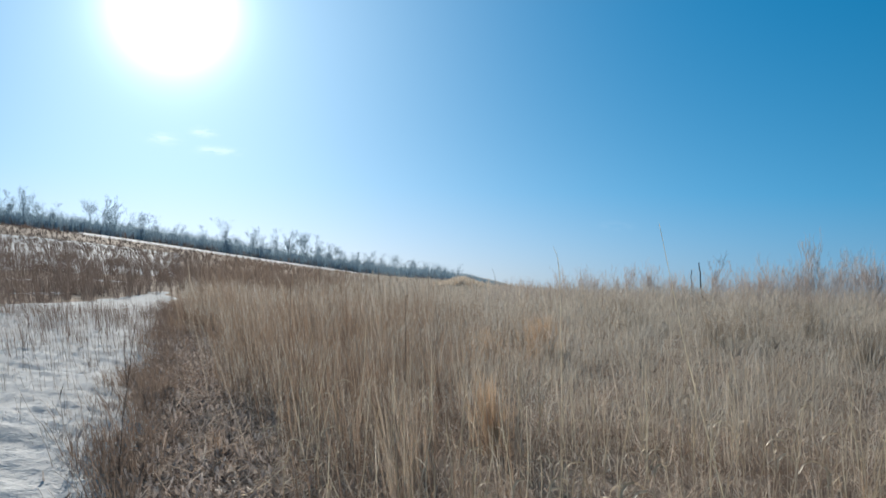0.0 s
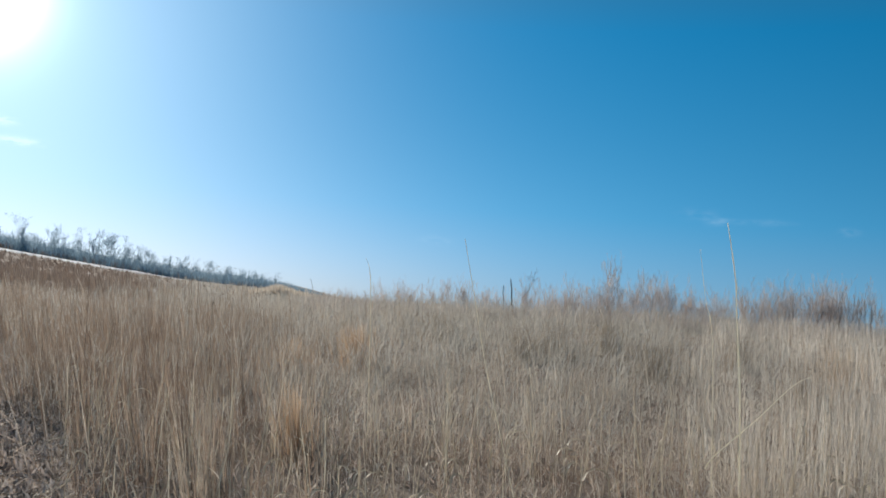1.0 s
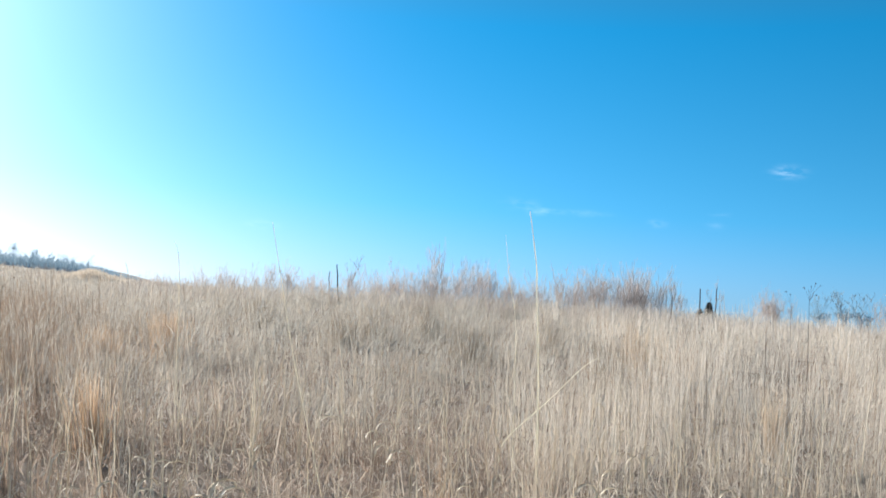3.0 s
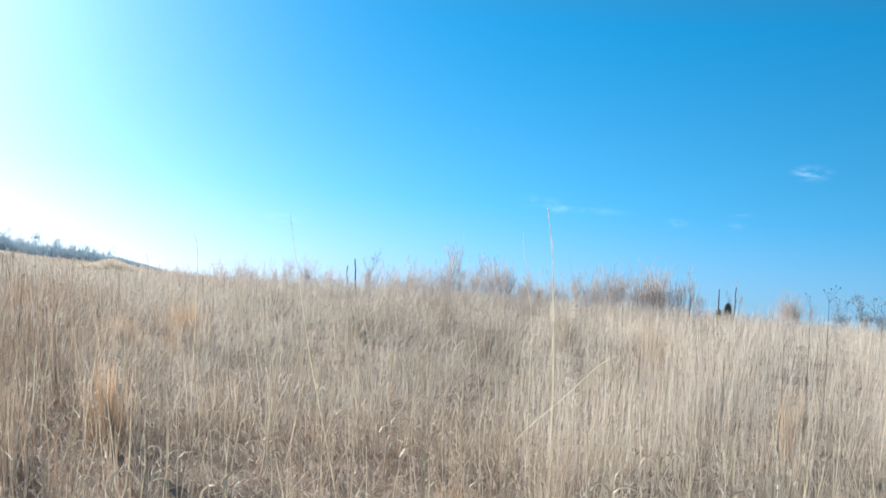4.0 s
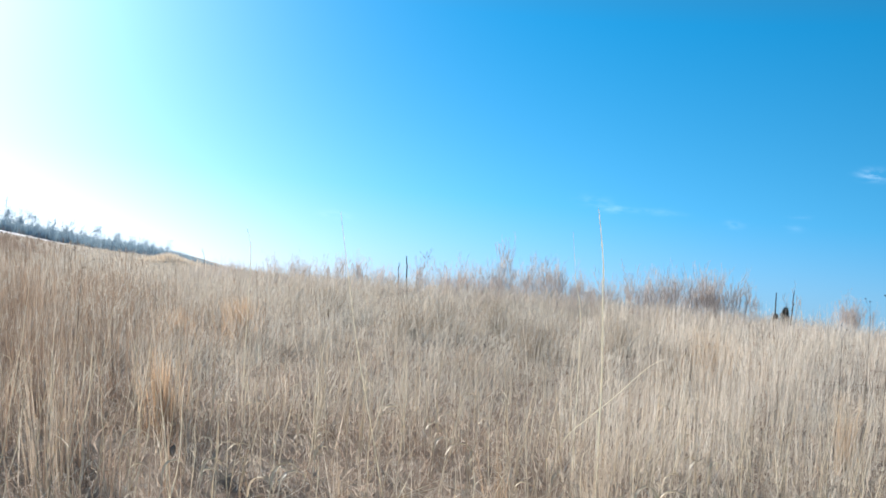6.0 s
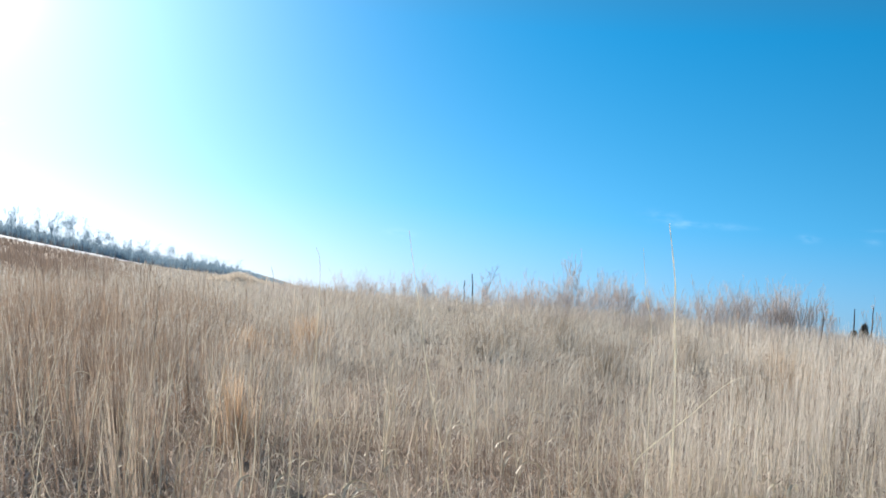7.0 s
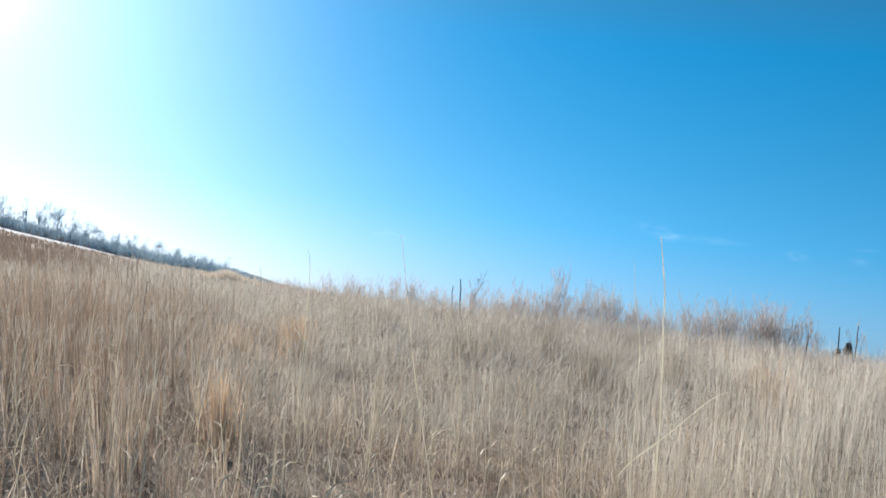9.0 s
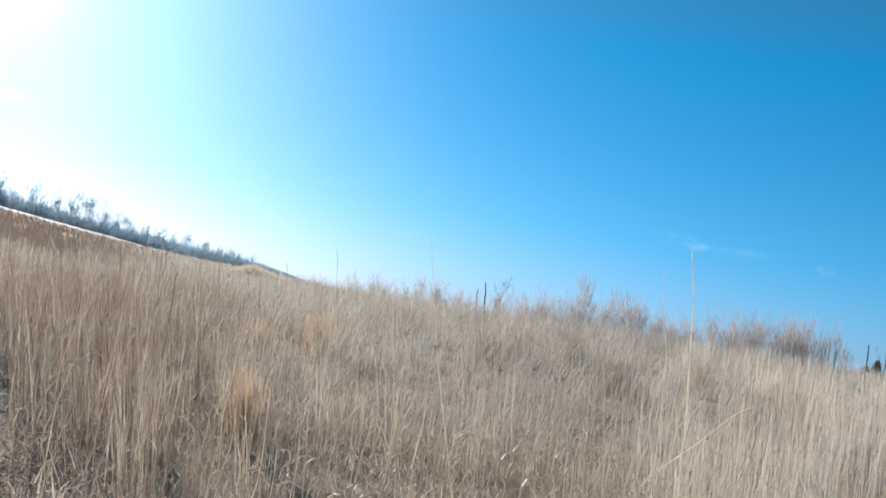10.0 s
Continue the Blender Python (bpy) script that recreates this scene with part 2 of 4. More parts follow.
def ribbons(rng, roots, length, t0, t1, phi, width, segs=3, power=2.0, taper=0.25, wind=1.0):
    """Blades from roots: tilt t0 at the foot growing by t1 along the blade towards phi, all leaning with the wind. Gives verts and quads."""
    n = len(roots)
    s = (np.arange(segs) + 0.5) / segs
    tilt = t0[:, None] + t1[:, None] * s[None, :] ** power
    step = (length / segs)[:, None]
    dx, dz = np.sin(tilt) * step, np.cos(tilt) * step
    px = np.concatenate([np.zeros((n, 1)), np.cumsum(dx, 1)], 1)
    pz = np.concatenate([np.zeros((n, 1)), np.cumsum(dz, 1)], 1)
    c = np.stack([roots[:, 0:1] + px * np.cos(phi)[:, None] + wind * WIND[0] * pz, roots[:, 1:2] + px * np.sin(phi)[:, None] + wind * WIND[1] * pz, roots[:, 2:3] + pz], 2)
    psi = rng.uniform(-0.9, 0.9, n)          # blades mostly turn their width across the field
    w = width[:, None] * (1 - (1 - taper) * np.linspace(0, 1, segs + 1)[None, :]) * 0.5
    side = np.stack([np.cos(psi), np.sin(psi), np.zeros(n)], 1)[:, None, :] * w[:, :, None]
    v = np.stack([c - side, c + side], 2).reshape(-1, 3)
    base = (np.arange(n) * (segs + 1) * 2)[:, None] + (np.arange(segs) * 2)[None, :]
    base = base.ravel()
    f = np.stack([base, base + 1, base + 3, base + 2], 1)
    return v, f, c


def join(parts):
    vs, fs, off = [], [], 0
    for v, f in parts:
        vs.append(v)
        fs.append(f + off)
        off += len(v)
    return np.concatenate(vs), [np.concatenate(fs)]


def tubes(lines, sides=4):
    """lines: list of (points, radii). Gives verts and quads."""
    vs, fs, off = [], [], 0
    ring = np.arange(sides)
    for pts, rad in lines:
        p = np.asarray(pts, float)
        r = np.asarray(rad, float)
        k = len(p)
        t = np.gradient(p, axis=0)
        t /= np.linalg.norm(t, axis=1)[:, None] + 1e-9
        ref = np.where(np.abs(t[:, 2:3]) > 0.9, [[1.0, 0, 0]], [[0, 0, 1.0]])
        a = np.cross(t, ref)
        a /= np.linalg.norm(a, axis=1)[:, None] + 1e-9
        b = np.cross(t, a)
        ang = ring * 2 * np.pi / sides
        v = p[:, None, :] + r[:, None, None] * (np.cos(ang)[None, :, None] * a[:, None, :] + np.sin(ang)[None, :, None] * b[:, None, :])
        vs.append(v.reshape(-1, 3))
        i, j = np.meshgrid(np.arange(k - 1), ring, indexing="ij")
        q = np.stack([i * sides + j, i * sides + (j + 1) % sides, (i + 1) * sides + (j + 1) % sides, (i + 1) * sides + j], -1).reshape(-1, 4)
        fs.append(q + off)
        off += k * sides
    return np.concatenate(vs), [np.concatenate(fs)]


def strips(lines, seed):
    """Flat twigs along the same kind of lines."""
    rng = np.random.default_rng(seed)
    vs, fs, off = [], [], 0
    for pts, rad in lines:
        p, r = np.asarray(pts, float), np.asarray(rad, float)
        a = rng.uniform(-1.2, 1.2)
        side = np.array([math.cos(a), math.sin(a), 0.0])[None, :] * r[:, None]
        vs.append(np.stack([p - side, p + side], 1).reshape(-1, 3))
        k = np.arange(len(p) - 1) * 2 + off
        fs.append(np.stack([k, k + 1, k + 3, k + 2], 1))
        off += 2 * len(p)
    return np.concatenate(vs), [np.concatenate(fs)]


def part(name, me, parent, label=""):
    ob = new(name, me)
    ob.parent = parent
    if label:
        tagged(ob, label)
    return ob


def thing(name, at, label, category, group="", turn=0.0, size=1.0):
    ob = new(name)
    ob.empty_display_size = 0.1
    ob.matrix_basis = Matrix.LocRotScale(at, Euler((0, 0, turn)), (size, size, size))
    return tagged(ob, label, category, group)


# ---------------------------------------------------------------- ground and snow
def polar_sheet(az0, az1, na, r0, r1, nr):
    az = np.radians(np.linspace(az0, az1, na))
    r = np.geomspace(r0, r1, nr)
    R, A = np.meshgrid(r, az, indexing="ij")
    x, y = -R * np.sin(A), R * np.cos(A)
    i, j = np.meshgrid(np.arange(nr - 1), np.arange(na - 1), indexing="ij")
    a = (i * na + j).ravel()
    return x.ravel(), y.ravel(), np.stack([a, a + na, a + na + 1, a + 1], 1)


def build_ground():
    x, y, f = polar_sheet(-180, 180, 301, 0.05, 4500, 160)
    x[:301], y[:301] = -0.03, -0.02          # closes the sheet in its middle
    z = height(x, y)
    d = np.hypot(x, y)
    z = z + (0.025 * waves(x, y, 0.9, 8) + 0.015 * waves(x, y, 0.35, 9)) * smooth01((40 - d) / 20) * smooth01((d - 2.5) / 2)
    tagged(new("ground", mesh_from("ground", np.stack([x, y, z], 1), [f], M_GROUND)),
           "brown soil under flattened dry grass", "ground", kind="structure")


def edge_side(x, y):
    """Metres from the snow's edge; positive on the grass's side."""
    return x + 0.30 * y + 0.25 + 0.35 * waves(x, y, 5.0, 21) * smooth01((y - 3) / 6)


def build_snow():
    x, y, f = polar_sheet(9, 49, 190, 3.4, 170, 430)
    e = -edge_side(x, y)
    d = np.hypot(x, y)
    depth = 0.16 * smooth01((e + 0.1) / 0.9) - 0.05
    depth = depth + 0.021 * waves(x, y, 0.55, 31) + 0.013 * waves(x, y, 0.26, 32) * smooth01((30 - d) / 10) + 0.03 * waves(x, y, 2.3, 33)
    depth = depth + 0.008 * waves(x, y, 0.14, 34) * smooth01((16 - d) / 8)
    depth = depth - 0.25 * smooth01((d - 28) / 6) * smooth01((72 - d) / 15) * np.maximum(smooth01((-x - 13) / 2.5), smooth01((y - 46) / 8)) * (0.75 + 0.5 * waves(x, y, 6, 35))
    depth = depth - 0.35 * smooth01((d - 135) / 20)
    foot = random.Random(23)
    for _ in range(110):
        a, r = radians(foot.uniform(16, 40)), foot.uniform(8.5, 17)
        fx, fy, turn = -r * math.sin(a), r * math.cos(a), foot.uniform(-0.5, 0.5)
        u = (x - fx) * math.cos(turn) + (y - fy) * math.sin(turn)
        v = -(x - fx) * math.sin(turn) + (y - fy) * math.cos(turn)
        g = (u / foot.uniform(0.05, 0.12)) ** 2 + (v / foot.uniform(0.08, 0.2)) ** 2
        depth = depth - foot.uniform(0.005, 0.02) * np.exp(-g) + 0.012 * np.exp(-(g - 2.0) ** 2)
    z = height(x, y) + depth
    x2, y2, f2 = polar_sheet(49, 200, 70, 0.2, 170, 70)
    e2, d2 = -edge_side(x2, y2), np.hypot(x2, y2)
    z2 = height(x2, y2) + 0.16 * smooth01((e2 + 0.1) / 0.9) - 0.05 + 0.05 * waves(x2, y2, 2.3, 33) + 0.03 * waves(x2, y2, 0.7, 31) * smooth01((16 - d2) / 8) - 0.35 * smooth01((d2 - 135) / 20)
    x3, y3, f3 = polar_sheet(9, 49, 40, 0.2, 3.4, 50)
    z3 = height(x3, y3) + 0.16 * smooth01((-edge_side(x3, y3) + 0.1) / 0.9) - 0.05 + 0.05 * waves(x3, y3, 2.3, 33) + 0.03 * waves(x3, y3, 0.7, 31)
    f = np.concatenate([f, f2 + len(x), f3 + len(x) + len(x2)])
    x, y, z = np.concatenate([x, x2, x3]), np.concatenate([y, y2, y3]), np.concatenate([z, z2, z3])
    tagged(new("snow_cover", mesh_from("snow_cover", np.stack([x, y, z], 1), [f], M_SNOW)),
           "trodden melting snow with brown weeds poking through", "snow", kind="structure")
    # a long drift of snow in front of the wood
    az = np.linspace(23.3, 4.5, 140)
    rng = np.random.default_rng(5)
    k = np.linspace(0, 1, 140)
    h = 0.37 * np.minimum(1, (1 - k) * 5 + 0.1) * np.minimum(1, k * 25 + 0.1) * (0.94 + 0.12 * rng.random(140))
    vs = []
    for q, hh in ((-3.6, -0.1), (-3.0, 0.10), (0, 0.55), (3.0, 1.0), (3.6, -0.1)):
        dd = 173 + q
        xx, yy = -dd * np.sin(np.radians(az)), dd * np.cos(np.radians(az))
        vs.append(np.stack([xx, yy, height(xx, yy) + hh * h], 1))
    v = np.stack(vs, 1).reshape(-1, 3)
    i, j = np.meshgrid(np.arange(139), np.arange(4), indexing="ij")
    a = (i * 5 + j).ravel()
    tagged(new("snow_drift", mesh_from("snow_drift", v, [np.stack([a, a + 1, a + 6, a + 5], 1)], M_SNOW)),
           "long flat strip of snow in front of the bare wood", "snow", kind="structure")


build_ground()
build_snow()


# ---------------------------------------------------------------- grass
def scatter(rng, n, az0, az1, r0, r1, even=0.5):
    """even 0.5: alike density over the ground; more: denser near."""
    az = np.radians(rng.uniform(az0, az1, n))
    u = rng.random(n)
    if even == 0.5:
        r = np.sqrt(r0 * r0 + u * (r1 * r1 - r0 * r0))
    else:
        r = r0 * (r1 / r0) ** u
    return -r * np.sin(az), r * np.cos(az)


def tufts(rng, x, y, per, spread):
    """Each place becomes a tuft of several blades."""
    k = rng.integers(per // 2, per + per // 2 + 1, len(x))
    X, Y = np.repeat(x, k), np.repeat(y, k)
    out = rng.uniform(0, 6.283, len(X))
    far = np.abs(rng.normal(0, spread, len(X)))
    return X + far * np.cos(out), Y + far * np.sin(out), out, np.repeat(rng.uniform(0.75, 1.2, len(x)), k)


def roots_of(x, y):
    return np.stack([x, y, height(x, y) - 0.02], 1)


def stuff(name, parts, mat, label, category="grass"):
    v, f = join([(p[0], p[1]) for p in parts])
    return tagged(new(name, mesh_from(name, v, f, mat)), label, category, kind="stuff")


def tall_zone(x, y):
    az, d = np.degrees(np.arctan2(-x, y)), np.hypot(x, y)
    return (0.55 * smooth01((az + 4 + 3 * waves(x, y, 4, 45)) / 9) + 0.45 * smooth01((az + 16 + 5 * waves(x, y, 3, 46)) / 20)) * smooth01((d - 4.2) / 2.0) * smooth01((45 - d) / 20)


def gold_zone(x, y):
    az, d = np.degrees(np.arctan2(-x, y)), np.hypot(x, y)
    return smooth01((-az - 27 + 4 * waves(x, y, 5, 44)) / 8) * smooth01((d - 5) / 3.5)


def field(x, y):
    """True where the grass stands: past the snow and past the bare strip beside it."""
    e = edge_side(x, y)
    gap = (y > 3) & (y < 20) & (e < 1.0 - 0.012 * y + 0.15 * waves(x, y, 1.5, 51))
    az, d = np.degrees(np.arctan2(-x, y)), np.hypot(x, y)
    return (e > 0.25) & ~gap & ~((d > 44) & (az > 7.5 + 4 * waves(x, y, 9, 52)))


def grass_band(seed, n, r0, r1, per, width, segs, even, wide=(-60, 34), low=1.0, thick=0.05, gaps=0.0):
    """One ring of the meadow, sorted into kinds by place."""
    rng = np.random.default_rng(seed)
    x, y = scatter(rng, n, wide[0], wide[1], r0, r1, even)
    thin = waves(x, y, 2.2, 61) + 0.7 * waves(x, y, 0.9, 62)
    keep = field(x, y) & (thin + rng.uniform(-0.5, 1.0, n) > gaps + 0.12 * gold_zone(x, y))
    x, y = x[keep], y[keep]
    X, Y, out, big = tufts(rng, x, y, per, thick)
    d = np.hypot(X, Y)
    tall, gold = tall_zone(X, Y), gold_zone(X, Y)
    pick = rng.random(len(X))
    kind = np.where(pick < np.where(d < 9, (0.085 + 0.02 * gold) * (1 - 0.25 * tall), (0.034 + 0.006 * gold) * (1 - 0.5 * tall)), 0, np.where(pick < 0.045 + 0.065 * gold + 0.26 * tall * (0.5 + 0.5 * smooth01((d - 6) / 5)), 2, np.where(pick < 0.045 + 0.065 * gold + np.maximum(0.26 * tall, 0.23 * gold) * (0.5 + 0.5 * smooth01((d - 6) / 5)), 3, 1)))
    # low open places between the near tussocks
    bare = smooth01((waves(X, Y, 1.7, 88) + 0.5 * waves(X, Y, 0.7, 89) + 0.12) / 0.3) * smooth01((9.5 - d) / 3.5) * (1 - 0.4 * gold)
    kind = np.where(rng.random(len(X)) < 0.8 * bare, 9, kind)
    # the brown stand beside the snow is open near its foot
    az = np.degrees(np.arctan2(-X, Y))
    kind = np.where((kind == 1) & (rng.random(len(X)) < 0.62 * smooth01((az + 2) / 6) * smooth01((13 - d) / 4)), 9, kind)
    kind = np.where((kind == 2) & (rng.random(len(X)) < 0.35 * smooth01((8.5 - d) / 3)), 9, kind)
    open_spot = smooth01((waves(X, Y, 1.1, 68) + 0.32) / 0.4) * smooth01((az + 15) / 8) * smooth01((10.5 - d) / 3)
    kind = np.where((kind != 1) & (rng.random(len(X)) < 0.86 * open_spot), 9, kind)
    # the leaves of the brown stand have their own colour
    kind = np.where((kind == 1) & (rng.random(len(X)) < 0.85 * tall), 5, kind)
    # golden leaves; their paleness also stands in for brighter light on this side
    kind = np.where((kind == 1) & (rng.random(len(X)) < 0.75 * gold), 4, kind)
    kind = np.where((kind == 1) & (rng.random(len(X)) < 0.92 * smooth01((10.5 - d) / 2.7) * (1 - 0.85 * gold)), 6, kind)
    bumpy = 1 + (0.33 + 0.12 * smooth01((d - 10) / 8)) * waves(X, Y, 3.1, 63) + 0.27 * waves(X, Y, 1.3, 64)
    H = (0.86 + 0.42 * tall + 0.10 * gold) * big * bumpy * rng.uniform(0.6, 1.12, len(X)) * low
    H = H * (0.5 + 0.5 * smooth01((d - 4.2) / 4.5))
    lean = 0.1 + 1.6 * waves(X, Y, 2.4, 65) + 3.0 * (big - 1)
    made = {}
    for kd in range(7):
        m = kind == kd
        c = int(m.sum())
        if not c:
            continue
        leafy = kd in (1, 4, 5, 6)
        t0 = np.abs(rng.normal(0.05 if not leafy else 0.3, 0.08 if not leafy else 0.3, c))
        t1 = np.abs(rng.normal(0.10 if not leafy else 1.2, 0.15 if not leafy else 0.9, c))
        snapped = rng.random(c) < 0.07
        t0 = np.where(snapped, rng.uniform(0.4, 1.2, c), t0)
        phi = np.where(rng.random(c) < (0.5 if leafy else 0.3), lean[m] + rng.normal(0, 0.9, c), out[m])
        w = width * np.exp(rng.normal(-0.15, 0.42, c)) * (1.25 if kd == 0 else 1.0) * (0.58 if leafy else 0.62 if kd == 3 else 0.8 + 0.5 * smooth01((10 - d[m]) / 3) if kd == 2 else 0.8)
        short = rng.uniform(0.32, 1.0, c) * (0.31 + 0.69 * smooth01((d[m] - 6.5) / 15)) * (0.8 if kd == 5 else 1.0)
        hh = H[m] * (short if leafy else rng.choice((0.5, 0.68, 0.85, 1.0, 1.18), c)) * np.where(snapped, 0.8, 1.0)
        hh = np.minimum(hh, np.where(d[m] < 24, 1.28, 1.6))
        v, f, _ = ribbons(rng, roots_of(X[m], Y[m]), hh, t0, t1, phi, w, segs if leafy else 3, 1.2 if leafy else 2.0, 0.3, (1 + 0.3 * smooth01((az[m] - 5) / 6))[:, None])
        made[kd] = (v, f)
    return made


def build_grass():
    bands = [grass_band(101, 3400, 4.4, 8.5, 15, 0.0040, 4, 0.5, low=0.95, thick=0.13, gaps=0.25), grass_band(102, 7500, 7.5, 15, 15, 0.0055, 3, 0.5, thick=0.14, gaps=0.32),
             grass_band(103, 10500, 14, 28, 14, 0.0098, 3, 0.5, thick=0.16, gaps=0.34), grass_band(104, 12000, 27, 60, 10, 0.019, 2, 0.5, thick=0.18),
             grass_band(107, 3500, 50, 190, 9, 0.06, 2, 0.4, thick=0.4, wide=(-12, 9)), grass_band(105, 5500, 58, 150, 8, 0.05, 2, 0.4, thick=0.3), grass_band(106, 3000, 140, 420, 7, 0.14, 2, 0.4, thick=0.8, wide=(-60, 10))]
    names = {0: ("straw_stems", M_STRAW, "pale upright straw stems of dry meadow grass"),
             1: ("pale_meadow_grass", M_WISP, "fine pale grey-beige dry grass bending in the wind"),
             2: ("tall_brown_grass", M_TALL, "tall brown dry prairie grass beside the snow"),
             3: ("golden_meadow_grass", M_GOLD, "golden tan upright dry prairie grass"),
             4: ("golden_grass_leaves", M_GOLD, "golden curling leaves of dry grass, paled for brighter light"),
             5: ("brown_grass_leaves", M_TALL, "brown dry leaves low in the tall grass"),
             6: ("low_brown_leaves", M_LOWLEAF, "dark brown withered leaves close to the ground")}
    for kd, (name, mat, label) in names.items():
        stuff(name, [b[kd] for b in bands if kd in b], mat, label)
    # thinner meadow behind and beside the camera
    rng = np.random.default_rng(120)
    x, y = np.concatenate([scatter(rng, 1700, 34, 300, 2.0, 22), scatter(rng, 300, -60, 34, 1.6, 4.4)], 1)
    m = edge_side(x, y) > 0.2
    X, Y, out, big = tufts(rng, x[m], y[m], 8, 0.08)
    c = len(X)
    stuff("meadow_grass_around", [ribbons(rng, roots_of(X, Y), 0.5 * big * (0.7 + 0.6 * smooth01((np.hypot(X, Y) - 4.4) / 5)), np.abs(rng.normal(0.1, 0.2, c)), np.abs(rng.normal(0.6, 0.4, c)), out, np.full(c, 0.006), 3)], M_WISP,
          "thin pale dry grass of the meadow")


def build_litter():
    rng = np.random.default_rng(130)
    ps, pale = [], []
    for n, r0, r1, w, ln in ((24000, 2.0, 9.5, 0.0048, 0.20), (12000, 9, 18, 0.008, 0.32)):
        x, y = scatter(rng, n, -58, 30, r0, r1)
        e = edge_side(x, y)
        m = (e > rng.normal(0.0, 0.25, n)) & ((e > 1.0) | (rng.random(n) < 0.12))
        x, y = x[m], y[m]
        c = len(x)
        r = roots_of(x, y)
        r[:, 2] += rng.uniform(0.0, 0.14 if r0 > 5 else 0.24, c)
        light = rng.random(c) < 0.1 + 0.8 * smooth01((-np.degrees(np.arctan2(-x, y)) - 22) / 14)
        for m, to in ((light, pale), (~light, ps)):
            c = int(m.sum())
            to.append(ribbons(rng, r[m], ln * rng.uniform(0.4, 1.3, c), rng.uniform(0.4, 1.45, c), rng.uniform(-0.4, 2.2, c), rng.uniform(0, 6.283, c), w * rng.uniform(0.5, 1.8, c), 3, 1.0, 0.4, 0.0))
    x, y = np.concatenate([scatter(rng, 7000, 30, 302, 0.25, 14), scatter(rng, 3000, -60, 34, 0.25, 4.4)], 1)
    m = edge_side(x, y) > 0.1
    r = roots_of(x[m], y[m])
    c = len(r)
    r[:, 2] += rng.uniform(0.02, 0.12, c)
    ps.append(ribbons(rng, r, rng.uniform(0.15, 0.45, c), rng.uniform(0.8, 1.5, c), rng.uniform(0, 0.5, c), rng.uniform(0, 6.283, c), rng.uniform(0.006, 0.014, c), 1, 1.0, 0.4))
    n = 700
    y = rng.uniform(4.4, 13, n)
    x = -0.30 * y - 0.1 + np.abs(rng.normal(0.3, 0.65, n))
    r = roots_of(x, y)
    r[:, 2] += rng.uniform(0.03, 0.12, n)
    ps.append(ribbons(rng, r, rng.uniform(0.12, 0.42, n), rng.uniform(1.1, 1.6, n), rng.uniform(-0.2, 0.4, n), rng.uniform(0, 6.283, n), rng.uniform(0.006, 0.016, n), 3, 1.0, 0.4))
    n = 15000
    y = rng.uniform(4.5, 22, n)
    x = -0.30 * y - 0.25 + rng.normal(0.55, 0.45, n)
    r = roots_of(x, y)
    r[:, 2] += rng.uniform(0.0, 0.06, n)
    q = ribbons(rng, r, rng.uniform(0.03, 0.14, n), rng.uniform(0.6, 1.6, n), rng.uniform(-1.2, 1.5, n), rng.uniform(0, 6.283, n), rng.uniform(0.008, 0.032, n), 2, 1.0, 0.5, 0.0)
    stuff("leaf_litter", [q], M_LEAVES, "brown dead leaves and bits on the bare strip beside the snow", "leaf litter")
    stuff("grass_litter", ps, M_LITTER, "flattened broken brown grass blades on the ground", "grass litter")
    stuff("pale_grass_litter", pale, M_PALELITTER, "flattened bleached grass blades under the golden grass", "grass litter")


